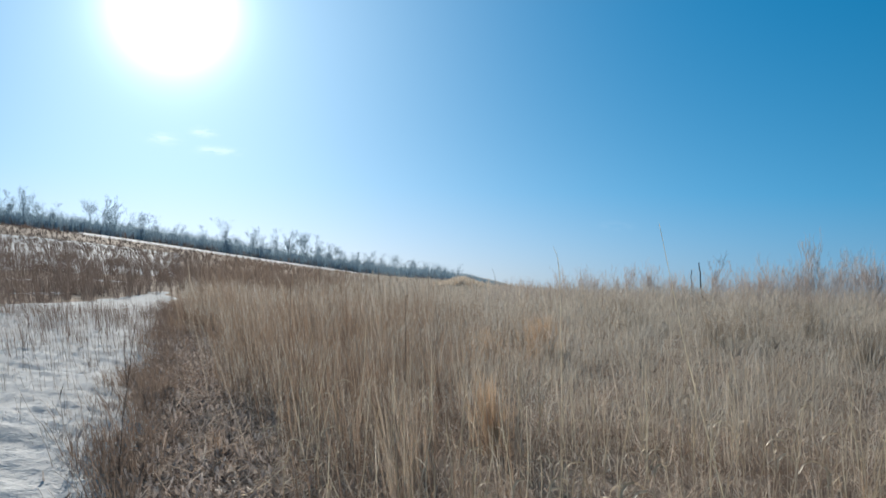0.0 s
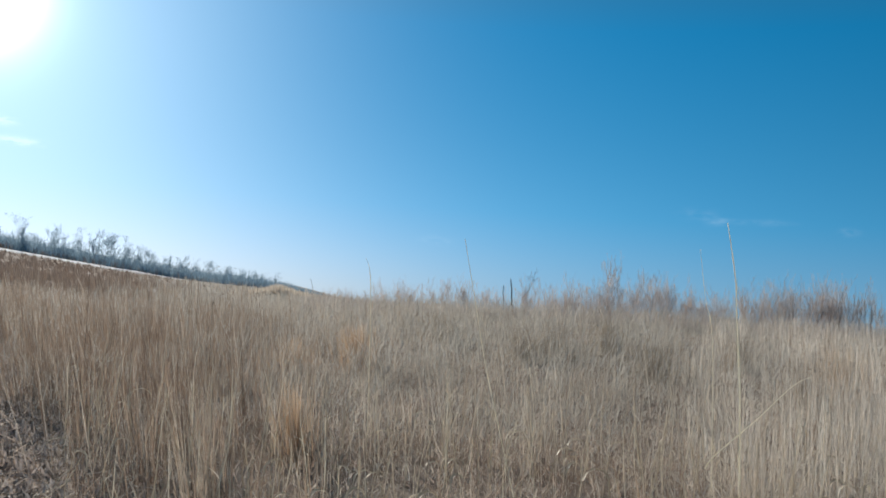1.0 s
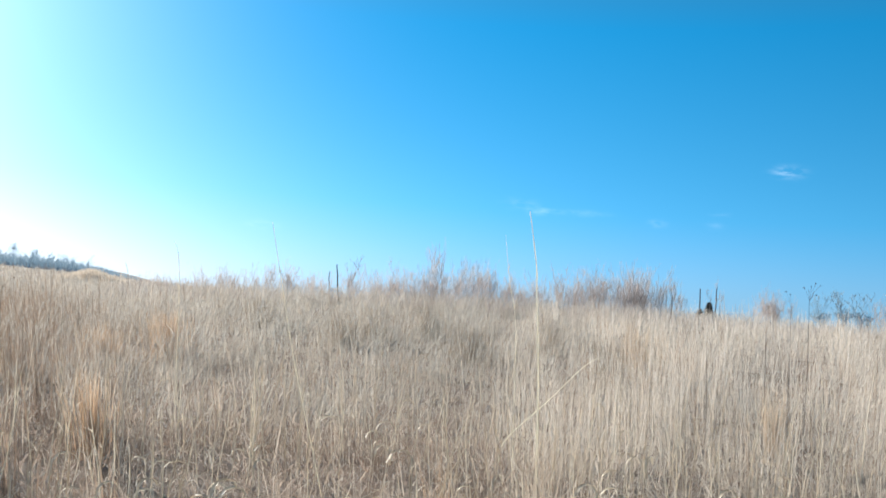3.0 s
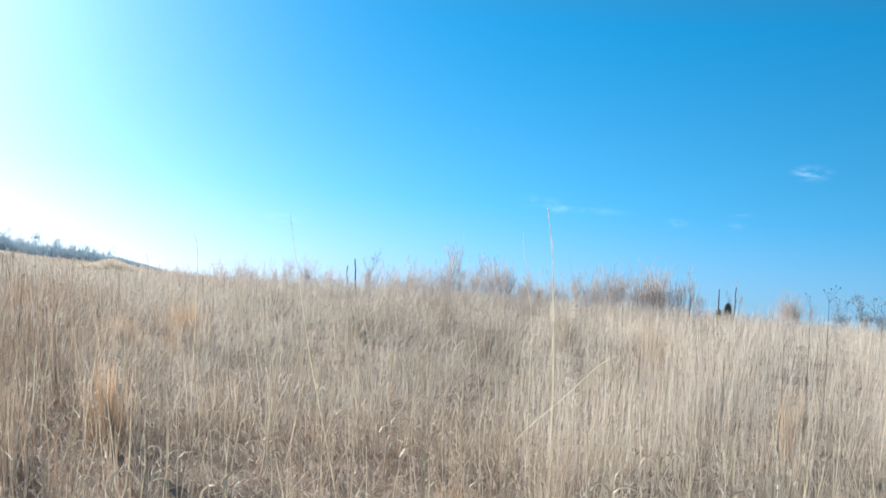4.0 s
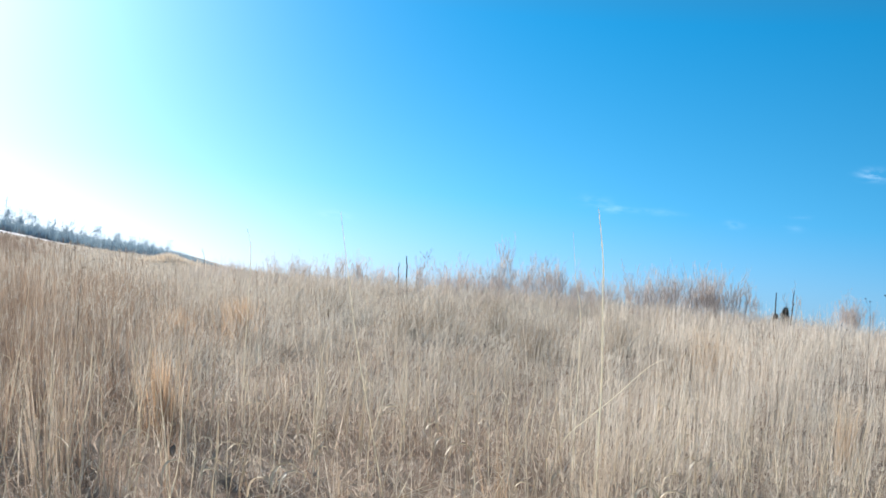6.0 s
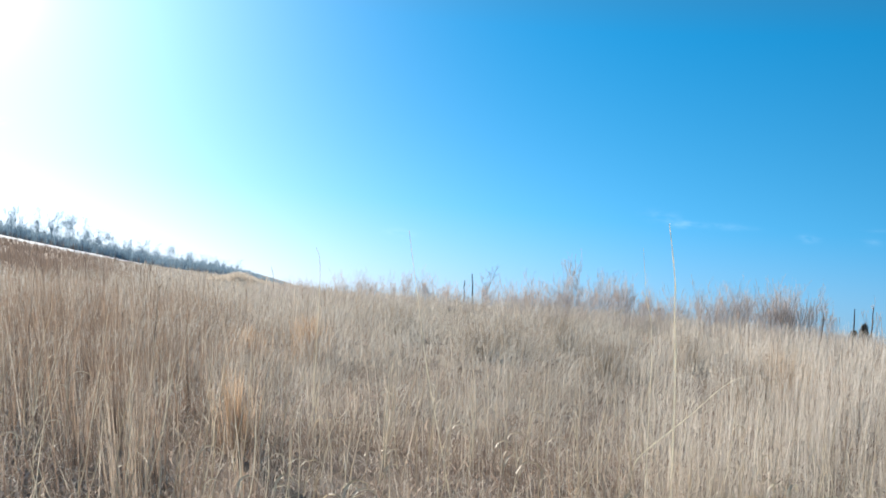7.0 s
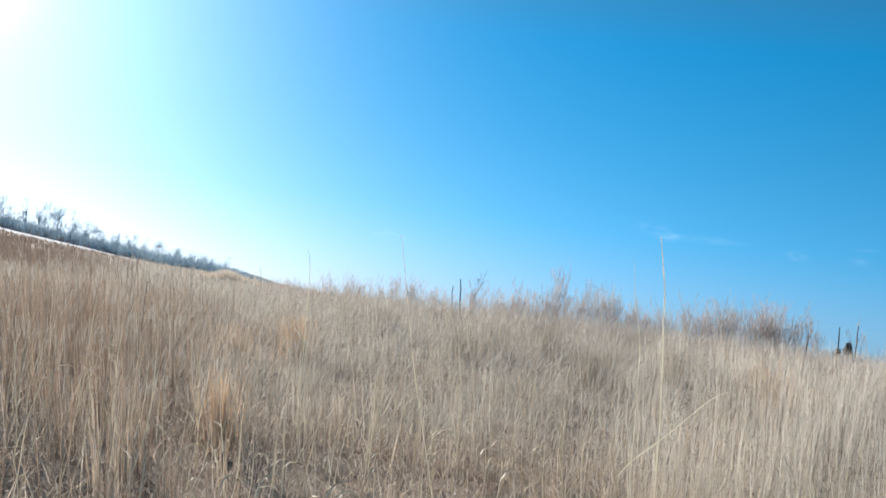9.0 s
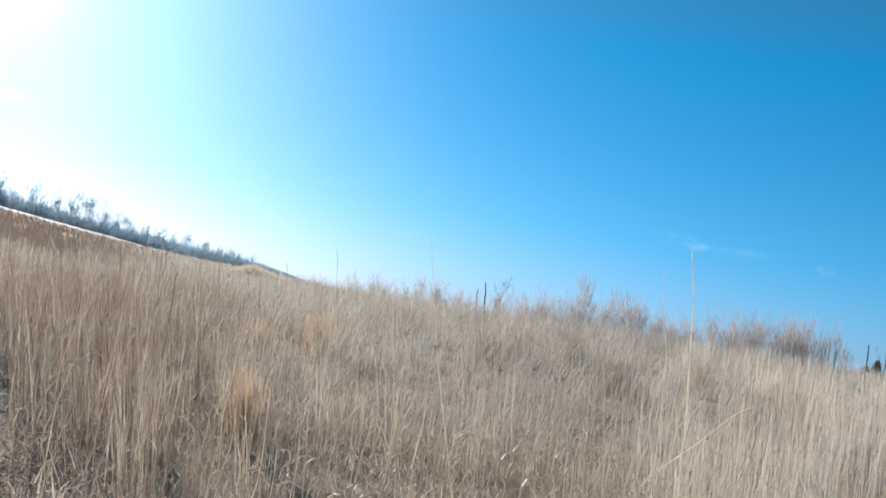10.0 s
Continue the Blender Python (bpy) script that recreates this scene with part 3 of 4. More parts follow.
def build_edge_tufts():
    """Short brown tufts along the snow's edge, and weeds standing in the snow."""
    rng = np.random.default_rng(140)
    y = rng.uniform(5.4, 34, 400)
    x = -0.30 * y - 0.25 + rng.normal(-0.14, 0.12 + 0.012 * y, 400)
    y2 = rng.uniform(5.0, 16, 45)          # single tufts further out in the snow
    x, y = np.append(x, -0.30 * y2 - 0.25 - np.abs(rng.normal(0.35, 0.3, 45))), np.append(y, y2)
    X, Y, out, big = tufts(rng, x, y, 16, 0.08)
    c = len(X)
    stuff("edge_grass", [ribbons(rng, roots_of(X, Y), 0.27 * big * rng.uniform(0.5, 1.4, c), np.abs(rng.normal(0.15, 0.25, c)), rng.uniform(0, 0.9, c), out, rng.uniform(0.004, 0.009, c), 3)], M_EDGE,
          "short brown grass tufts along the edge of the snow")
    ps, dry = [], []
    for n, r0, r1, az0, az1, h, w, per in ((10500, 22, 90, 4, 44, 0.8, 0.020, 6), (5400, 75, 140, 3, 44, 0.75, 0.045, 4), (900, 179.7, 186, 2, 44, 1.3, 0.09, 3), (6000, 118, 178, 2, 44, 0.5, 0.07, 4), (3600, 13, 30, 15, 40, 0.5, 0.008, 3), (300, 6.5, 14, 17, 36, 0.36, 0.005, 3)):
        x, y = scatter(rng, n, az0, az1, r0, r1)
        away = np.hypot(x, y)
        rim = smooth01((away - r0) / (0.25 * (r1 - r0))) * smooth01((r1 - away) / (0.25 * (r1 - r0)))
        m = ((edge_side(x, y) < 0.2) | (away > 44)) & (waves(x, y, 9, 71) + rng.uniform(-0.3, 1, n) > 0) & (rng.random(n) < 0.15 + rim)
        if r0 == 118:
            m &= (away < 160) | (away > 177) | (np.degrees(np.arctan2(-x, y)) > 22.5)
        if r0 > 20:
            m &= rng.random(n) < 0.04 + smooth01((-x - 12.5) / 2.0) + smooth01((y - 44) / 7)
            m &= rng.random(n) < smooth01((np.degrees(np.arctan2(-x, y)) - 3) / 9)
        X, Y, out, big = tufts(rng, x[m], y[m], per, 0.12)
        c = len(X)
        tan = (r0 > 20) & (np.degrees(np.arctan2(-X, Y)) < 15.5 + 1.5 * waves(X, Y, 6, 90))
        for side, to in ((tan, dry), (~tan, ps)):
            to.append(ribbons(rng, roots_of(X[side], Y[side]), (h * big * rng.uniform(0.5, 1.2, c))[side], np.abs(rng.normal(0.05, 0.1, c))[side], rng.uniform(0, 0.3, c)[side], out[side], (w * rng.uniform(0.6, 1.2, c))[side], 1, 2.0, 0.5))
    stuff("far_brown_grass", dry, M_EDGE, "tawny brown grass on the slope below the far wood")
    stuff("snow_weeds", ps, M_WEED, "dark brown dead weed stems standing in snow", "weeds")


def build_sprays():
    """The fine leaves and plumes that stand off the stems at the top of the meadow."""
    rng = np.random.default_rng(150)
    ps = []
    for n, r0, r1, w, ln in ((17000, 8.0, 13, 0.004, 0.26), (36000, 12, 26, 0.0065, 0.32), (30000, 25, 48, 0.011, 0.38)):
        x, y = scatter(rng, n, -58, 20, r0, r1)
        m = field(x, y) & (waves(x, y, 1.6, 66) + rng.uniform(-0.8, 0.9, n) > 0)
        x, y = x[m], y[m]
        c = len(x)
        r = roots_of(x, y)
        level = (0.34 + 0.34 * smooth01((np.hypot(x, y) - 7) / 9)) * (1 + 0.3 * waves(x, y, 3.1, 63) + 0.24 * waves(x, y, 1.3, 64))
        r[:, 2] += level * rng.uniform(0.55, 1.1, c)
        phi = np.where(rng.random(c) < 0.65, 0.1 + 1.5 * waves(x, y, 2.4, 65) + rng.normal(0, 0.7, c), rng.uniform(0, 6.283, c))
        ps.append(ribbons(rng, r, ln * rng.uniform(0.5, 1.3, c), np.abs(rng.normal(0.5, 0.35, c)), rng.uniform(0, 1.3, c), phi, w * np.exp(rng.normal(-0.1, 0.35, c)), 3, 1.5, 0.3))
    stuff("grass_sprays", ps, M_WISP, "fine bleached leaves and plumes at the top of the meadow grass")


build_grass()
build_sprays()
build_litter()
build_edge_tufts()


# ---------------------------------------------------------------- woody plants
def grow(rng, start, direction, length, radius, levels, spread, kids, lines, bend=0.15, up=0.25, depth=0, low=0.35):
    """A limb and its side limbs; lines[depth] collects points and radii."""
    n = 5 if depth == 0 else (4 if depth == 1 else 3)
    p, d = Vector(start), Vector(direction).normalized()
    pts, rad = [tuple(p)], [radius]
    for k in range(n):
        d = (d + Vector(rng.normal(0, bend, 3)) + Vector((0, 0, up * 0.3))).normalized()
        p = p + d * (length / n)
        pts.append(tuple(p))
        rad.append(radius * (1 - 0.72 * (k + 1) / n))
    lines.setdefault(depth, []).append((pts, rad))
    if depth >= levels:
        return
    count = kids[min(depth, len(kids) - 1)]
    for q in range(count):
        f = rng.uniform(0.3, 1.0) if depth else rng.uniform(low, 1.0)
        k = min(int(f * n), n - 1)
        a, b = Vector(pts[k]), Vector(pts[k + 1])
        at = a.lerp(b, f * n - k if f * n - k <= 1 else 1.0)
        turn = rng.uniform(0, 6.283)
        out = Vector((math.cos(turn), math.sin(turn), 0))
        dirn = ((b - a).normalized() * (1 - spread) + out * spread + Vector((0, 0, up)))
        grow(rng, at, dirn, length * rng.uniform(0.42, 0.68), rad[k] * 0.6, levels, spread, kids, lines, bend, up, depth + 1)


def bare_tree(seed, tall, levels=4, spread=0.5, kids=(7, 5, 4, 3), girth=0.016, trunk_mat=None, twig_mat=None, least=0.012, stem=0.60, up=0.36):
    """Meshes of a leafless tree: trunk with limbs, and crown of twigs."""
    rng = np.random.default_rng(seed)
    lines = {}
    grow(rng, (0, 0, -0.1), (rng.normal(0, 0.05), rng.normal(0, 0.05), 1), tall * stem, tall * girth, levels, spread, kids, lines, 0.12, up, 0, 0.2)
    big = [l for k in (0, 1) for l in lines.get(k, [])]
    fine = [l for k in lines if k > 1 for l in lines[k]]
    fat = lambda ls: [(p, [max(r, least) for r in rr]) for p, rr in ls]
    v, f = tubes(fat(big), 5)
    tm = mesh_from("trunk", v, f, trunk_mat or M_BARK)
    v, f = strips(fat(fine), seed)
    return tm, mesh_from("crown", v, f, twig_mat or M_HAZETWIG)


def bare_shrub(seed, tall, stems, spread=0.35, levels=2, kids=(6, 4), wide=0.5, mat=None, least=0.0032, girth=0.0032, up=0.40):
    rng = np.random.default_rng(seed)
    lines = {}
    for k in range(stems):
        a, q = rng.uniform(0, 6.283), abs(rng.normal(0, wide))
        tilt = rng.uniform(0.02, spread)
        grow(rng, (q * math.cos(a), q * math.sin(a), -0.05), (math.cos(a) * tilt, math.sin(a) * tilt, 1), tall * rng.uniform(0.45, 0.8), tall * girth, levels, 0.42, kids, lines, 0.09, up)
    fat = lambda ls: [(p, [max(r, least) for r in rr]) for p, rr in ls]
    v, f = tubes(fat(lines[0]), 4)
    sm = mesh_from("stems", v, f, mat or M_TWIG)
    v, f = strips(fat([l for k in lines if k > 0 for l in lines[k]]), seed)
    return sm, mesh_from("twigs", v, f, mat or M_TWIG)


def build_wood():
    """The bare wood along the horizon: single trees over a belt of brush."""
    kinds = []
    # upright vase shapes and lower round ones
    for seed, spread, kids, stem, up in ((201, 0.50, (9, 6, 4, 2), 0.60, 0.36), (202, 0.60, (10, 5, 4, 2), 0.52, 0.24), (203, 0.54, (9, 6, 4, 2), 0.58, 0.40), (204, 0.56, (9, 5, 4, 2), 0.52, 0.24), (205, 0.63, (10, 5, 4, 2), 0.52, 0.24)):
        kinds.append(bare_tree(seed, 10.0, 4, spread, kids, 0.014, M_HAZETWIG, M_HAZETWIG, 0.022, stem, up))
    firsts = {}
    rng = random.Random(7)
    # bearing, size of ten metres, kind
    stand = [(26.0, 0.95, 2), (26.9, 0.7, 1), (25.0, 0.62, 4), (24.2, 0.55, 1), (28.5, 0.8, 0), (29.6, 0.7, 4), (30.8, 0.85, 2), (32.4, 0.7, 0),
             (21.4, 1.05, 2), (22.0, 0.8, 4), (20.8, 0.72, 0), (20.1, 0.6, 1), (19.3, 0.66, 4), (18.3, 0.62, 1), (17.4, 0.5, 0), (16.6, 0.55, 3),
             (15.7, 0.55, 1), (14.2, 0.78, 3), (13.3, 0.5, 4), (12.3, 0.82, 2), (11.9, 0.6, 0), (10.8, 0.76, 1), (10.2, 0.8, 0), (9.6, 0.74, 4),
             (9.0, 0.86, 2), (8.5, 0.7, 1), (7.5, 0.6, 0), (6.8, 0.5, 4), (5.8, 0.48, 2), (4.9, 0.5, 0), (4.2, 0.42, 1), (3.2, 0.44, 4), (2.2, 0.38, 0), (1.3, 0.34, 2), (0.4, 0.3, 4), (-0.6, 0.24, 0)]
    # smaller trees between them
    filler = random.Random(19)
    for q in range(46):
        az = 32 - 33 * (q + filler.random()) / 46
        stand.append((az, filler.uniform(0.36, 0.56) * (0.55 + 0.45 * min(1, max(0, az + 2) / 12)) * (1.0 - 0.3 * min(1, max(0, az - 6) / 5)), filler.choice((1, 3, 4))))
    for az, size, k in stand:
        d = 205 + rng.uniform(-8, 14)
        size *= 1.30 - 0.2 * min(1, max(0, az - 4) / 7)
        size *= 0.78 if k in (0, 2) else 1.05
        at = spot(az, d, -0.1)
        turn = rng.uniform(0, 6.28)
        if k not in firsts:
            t = thing("bare_tree", at, "leafless haze-blue deciduous tree over dense brush", "tree", "trees of the far wood", turn, size)
            part("trunk", kinds[k][0], t)
            tagged(part("crown", kinds[k][1], t), kind="stuff")
            firsts[k] = t
        else:
            c = copy_thing(firsts[k], pose(0, 0, 0))
            c.matrix_basis = Matrix.LocRotScale(at, Euler((0, 0, turn)), (size, size, size))
    g = np.random.default_rng(210)
    n = 26000
    az = g.uniform(-4.2, 36, n)
    d = g.uniform(186, 232, n)
    x, y = -d * np.sin(np.radians(az)), d * np.cos(np.radians(az))
    top = (4.9 + 1.5 * smooth01((az - 2) / 15)) * (0.2 + 0.8 * smooth01((az + 4.5) / 6)) * (0.65 + 0.18 * waves(x, y, 12, 81) + 0.15 * waves(x, y, 4, 82))
    v, f, _ = ribbons(g, roots_of(x, y), np.maximum(top * g.uniform(0.35, 0.92, n), 0.3), np.abs(g.normal(0, 0.32, n)), g.uniform(0, 1.1, n), g.uniform(0, 6.283, n), g.uniform(0.05, 0.18, n), 2, 1.5, 0.2, 0.0)
    n = 27000
    az = g.uniform(-58, -1.5, n)
    d = g.uniform(44, 64, n)
    x, y = -d * np.sin(np.radians(az)), d * np.cos(np.radians(az))
    top = 1.0 * (0.8 + 0.3 * waves(x, y, 14, 83) + 0.2 * waves(x, y, 5, 84)) * smooth01((-az) / 4)
    top = top + 0.55 * (smooth01((-az - 17) / 2) * smooth01((az + 31) / 2) + smooth01((-az - 31.5) / 1.0) * smooth01((az + 38.3) / 1.0)) * (0.8 + 0.4 * waves(x, y, 6, 85))
    v2, f2, _ = ribbons(g, roots_of(x, y), np.maximum(top * g.uniform(0.5, 1.25, n), 0.2), np.abs(g.normal(0, 0.2, n)), g.uniform(0, 0.5, n), g.uniform(0, 6.283, n), g.uniform(0.005, 0.015, n), 2, 1.5, 0.2, 0.0)
    stuff("crest_brush", [(v2, f2)], M_BRUSH, "low reddish leafless brush along the meadow crest", "brush")
    stuff("wood_brush", [(v, f)], M_HAZETWIG, "dense haze-blue leafless brush at the foot of the far wood", "brush")


def build_shrubs():
    kinds = [bare_shrub(301, 2.0, 18, 0.4, 3, (5, 3, 3), 0.9), bare_shrub(302, 2.0, 14, 0.55, 3, (6, 3, 3), 0.75), bare_shrub(303, 2.0, 22, 0.3, 3, (4, 3, 3), 1.15),
             bare_shrub(304, 2.0, 4, 0.2, 3, (6, 4, 3), 0.25, up=0.55)]
    firsts = {}
    rng = random.Random(9)

    def put(az, d, tall, k, label="reddish-brown leafless thicket shrub above the dry grass", group="thicket shrubs"):
        at = spot(az - 0.28, d, -0.05)
        size = tall / 2.0
        if k not in firsts:
            t = thing("thicket_shrub", at, label, "shrub", group, rng.uniform(0, 6.28), size)
            tagged(part("trunk", kinds[k][0], t), kind="stuff")
            tagged(part("crown", kinds[k][1], t), kind="stuff")
            firsts[k] = t
        else:
            c = copy_thing(firsts[k], pose(0, 0, 0))
            c.matrix_basis = Matrix.LocRotScale(at, Euler((0, 0, rng.uniform(0, 6.28))), (size, size, size))
            tagged(c, label)

    for az, d, tall, k in ((-7.8, 52, 1.7, 0), (-8.9, 50, 1.9, 1), (-9.9, 53, 1.7, 2), (-11.0, 50, 1.8, 0), (-12.2, 48, 1.9, 3), (-13.1, 47, 2.0, 1), (-14.2, 49, 1.7, 2), (-15.0, 46, 1.6, 0),
                            (-17.3, 44, 1.9, 1), (-18.4, 46, 1.7, 2), (-19.3, 45, 1.9, 0), (-20.2, 44, 1.9, 2), (-21.0, 43, 2.0, 0), (-21.9, 43, 2.2, 2), (-23.7, 43, 2.3, 0), (-24.5, 44, 2.4, 2), (-25.3, 44, 2.5, 1), (-26.1, 45, 2.4, 0),
                            (-26.9, 45, 2.2, 2), (-27.8, 46, 1.9, 3), (-28.8, 46, 1.8, 1), (-29.9, 46, 1.9, 0),
                            (-31.0, 42, 2.1, 2), (-31.8, 41, 2.2, 0), (-32.5, 42, 2.5, 1), (-33.3, 41, 2.5, 2), (-34.1, 42, 2.4, 0), (-34.9, 41, 2.5, 2), (-35.7, 42, 2.6, 1), (-36.4, 41, 2.5, 0), (-37.1, 42, 2.6, 2),
                            (-38.2, 46, 1.6, 3), (-50.5, 50, 2.0, 0), (-52.5, 48, 1.9, 2), (-5.6, 55, 1.5, 2), (-4.4, 58, 1.3, 0)):
        put(az, d, tall * (0.84 if az > -14.5 else 0.86 if az > -21 else 0.88), k)
    put(-23.0, 42, 2.55, 3, "taller leafless shrub standing out of the thicket")
    for az, tall in ((-43.2, 2.5), (-43.6, 2.8), (-44.0, 2.4)):
        put(az, 66, tall * 0.9, 1, "small rounded reddish shrub beyond the grass")
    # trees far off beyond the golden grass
    a, b = bare_tree(311, 6.0, 4, 0.62, (9, 6, 4, 3), 0.02, M_HAZETWIG, M_HAZETWIG, 0.02)
    first = None
    for az, d, size in ((-46.9, 130, 0.85), (-47.9, 125, 0.9), (-49.2, 128, 0.9), (-50.8, 120, 0.95)):
        at = spot(az, d, -0.1)
        if first is None:
            first = thing("round_tree", at, "low round leafless tree beyond the meadow", "tree", "distant round trees", 0.4, size)
            part("trunk", a, first)
            part("crown", b, first)
        else:
            c = copy_thing(first, pose(0, 0, 0))
            c.matrix_basis = Matrix.LocRotScale(at, Euler((0, 0, az)), (size, size, size))


def build_sapling():
    rng = np.random.default_rng(320)
    lines = {}
    grow(rng, (0, 0, -0.05), (0.16, 0, 1), 1.85, 0.02, 3, 0.5, (4, 4, 3), lines, 0.1, 0.25)
    t = thing("sapling", spot(-17.0, 44.3), "thin forked leafless sapling beside a dark post", "sapling")
    v, f = tubes([(p, [max(q, 0.008) for q in r]) for k in (0, 1) for p, r in lines[k]], 5)
    part("trunk", mesh_from("trunk", v, f, M_BARK), t)
    v, f = tubes([(p, [max(q, 0.005) for q in r]) for k in (2, 3) for p, r in lines[k]], 3)
    part("twigs", mesh_from("twigs", v, f, M_TWIG), t)


def build_posts():
    rng = np.random.default_rng(330)
    for az, d, top, lean, r, label in ((-16.6, 50, 2.75, -0.15, 0.045, "dark weathered wooden post leaning in the grass"), (-16.0, 50.5, 2.34, -0.05, 0.03, "short dark weathered post in the grass"),
                                (-39.75, 46, 2.67, 0.02, 0.035, "thin dark upright dead stem"), (-40.75, 46, 2.82, 0.03, 0.03, "thin dark crooked dead stem"), (-38.1, 46, 2.2, 0.0, 0.03, "short thin dark dead stem")):
        at = spot(az, d, -0.1)
        tall = top - at.z
        k = 14
        s = np.linspace(0, 1, k)
        wob = np.cumsum(rng.normal(0, 0.012, (k, 2)), 0)
        pts = np.stack([lean * s * tall + wob[:, 0], wob[:, 1], s * tall], 1)
        rad = r * (1 - 0.3 * s) * rng.uniform(0.85, 1.15, k)
        pts = np.vstack([pts, pts[-1] + [0, 0, 0.01]])
        rad = np.append(rad, 0.002)
        v, f = tubes([(pts, rad)], 8)
        ob = new("dead_post", mesh_from("dead_post", v, f, M_POST))
        ob.matrix_basis = Matrix.Translation(at)
        tagged(ob, label, "post", "dark posts in the meadow")


def build_cedar():
    rng = np.random.default_rng(340)
    for az, d, tall, w in ((-40.3, 75, 2.15, 0.55), (-39.75, 76, 1.5, 0.4)):
        t = thing("cedar", spot(az, d), "small dark evergreen cedar beyond the grass", "tree", "small cedars")
        v, f = tubes([([(0, 0, -0.1), (0.02, 0, tall * 0.5), (0, 0, tall * 0.95)], [0.06, 0.04, 0.01])], 6)
        part("trunk", mesh_from("trunk", v, f, M_BARK), t)
        n = 1500
        s = rng.random(n) ** 0.8
        a = rng.uniform(0, 6.283, n)
        rr = w * (1 - s) ** 0.6 * rng.uniform(0.4, 1.0, n) * (1 + 0.25 * np.sin(a * 3 + s * 9))
        roots = np.stack([rr * np.cos(a), rr * np.sin(a), 0.1 + s * tall * 0.9], 1)
        v, f, _ = ribbons(rng, roots, rng.uniform(0.10, 0.24, n), rng.uniform(0.2, 1.0, n), rng.uniform(0, 0.6, n), a, rng.uniform(0.03, 0.08, n), 2, wind=0.0)
        part("crown", mesh_from("crown", v, [f], M_CEDAR), t)


def build_mound():
    """A low hump of tawny grass on the crest where the wood ends."""
    rng = np.random.default_rng(350)
    n = 2600
    az, d = rng.uniform(-3.4, 0.9, n), rng.uniform(104, 116, n)
    x, y = -d * np.sin(np.radians(az)), d * np.cos(np.radians(az))
    top = 0.3 + 1.1 * np.exp(-((az + 1.3) / 1.2) ** 2)
    q = ribbons(rng, roots_of(x, y), top * rng.uniform(0.7, 1.05, n), np.abs(rng.normal(0, 0.12, n)), rng.uniform(0, 0.7, n), rng.uniform(0, 6.283, n), rng.uniform(0.03, 0.06, n), 2)
    stuff("tawny_grass_hump", [q], M_STRAW, "low hump of tawny tall grass on the crest")


build_mound()
build_wood()
build_shrubs()
build_sapling()
build_posts()
build_cedar()


# ---------------------------------------------------------------- single grasses and weeds
def stalk(name, pts, r0, r1, mat, label, nodes=()):
    """A single tall stem through the given points, thicker at its joints."""
    pts = [Vector(p) for p in pts]
    at = pts[0].copy()
    k = 26
    dense, rad = [], []
    for i in range(k):
        f = i / (k - 1) * (len(pts) - 1)
        j = min(int(f), len(pts) - 2)
        p0, p1, p2, p3 = pts[max(j - 1, 0)], pts[j], pts[j + 1], pts[min(j + 2, len(pts) - 1)]
        u = f - j
        q = 0.5 * ((2 * p1) + (p2 - p0) * u + (2 * p0 - 5 * p1 + 4 * p2 - p3) * u * u + (3 * p1 - p0 - 3 * p2 + p3) * u ** 3)
        dense.append(tuple(q - at))
        rad.append(r0 + (r1 - r0) * i / (k - 1))
    for n in nodes:
        rad[int(n * (k - 1))] *= 1.5
    v, f = tubes([(dense, rad)], 6)
    ob = new(name, mesh_from(name, v, f, mat))
    ob.matrix_basis = Matrix.Translation(at)
    return tagged(ob, label, "grass stalk", "tall single stalks")


STAND = (0.235, -0.085)       # where the camera stands most of the time


def aim(az, el, d):
    x, y, _ = polar(az, d)
    return (x + STAND[0], y + STAND[1], EYE + d * math.tan(radians(el)))


def near(az, d, up=0.0):
    x, y, _ = polar(az, d)
    x, y = x + STAND[0], y + STAND[1]
    return Vector((x, y, zat(x, y) + up))


def build_stalks():
    stalk("tall_grass_stalk", [near(-29.8, 6.5, -0.02), aim(-29.5, -6.2, 6.5), aim(-29.25, -2.5, 6.5), aim(-29.0, 0.2, 6.5), aim(-28.9, 1.9, 6.5), aim(-28.58, 3.85, 6.5), aim(-28.22, 5.75, 6.5)], 0.0068, 0.0026, M_STALK,
          "single tall pale straw stalk rising above the grass", (0.35, 0.66, 0.8))
    stalk("thin_grass_stalk", [near(-16.28, 6.0, -0.02), aim(-15.28, -11.2, 6.0), aim(-13.48, -5.0, 6.0), aim(-12.33, -0.1, 6.0), aim(-11.43, 3.8, 6.0)], 0.004, 0.0015, M_STALK,
          "slender leaning straw stalk above the grass", (0.5, 0.75))
    stalk("thin_grass_stalk", [near(-28.2, 7.0, -0.02), aim(-27.8, -2.2, 7.0), aim(-27.2, 1.0, 7.0), aim(-26.75, 4.05, 7.0)], 0.0032, 0.0011, M_STALK,
          "slender pale stalk behind the tall one", (0.5,))
    stalk("thin_grass_stalk", [near(-6.5, 9.0, -0.02), aim(-6.03, 0.0, 9.0), aim(-5.57, 2.1, 9.0)], 0.005, 0.0015, M_STALK, "slender straw stalk above the meadow", (0.6,))
    stalk("dead_weed_stem", [near(-3.3, 58, -0.02), aim(-3.2, -0.4, 58), aim(-3.1, 0.1, 58), aim(-2.95, 0.5, 58)], 0.018, 0.010, M_WEED, "dark dead weed stem on the crest", ())
    stalk("fallen_stalk", [aim(-27.3, -9.6, 5.4), aim(-27.9, -8.7, 5.5), aim(-30.2, -6.4, 5.7), aim(-32.3, -4.1, 5.9), aim(-33.4, -3.4, 6.0)], 0.0042, 0.0016, M_STALK,
          "broken straw stalk leaning across the grass", (0.4, 0.7))


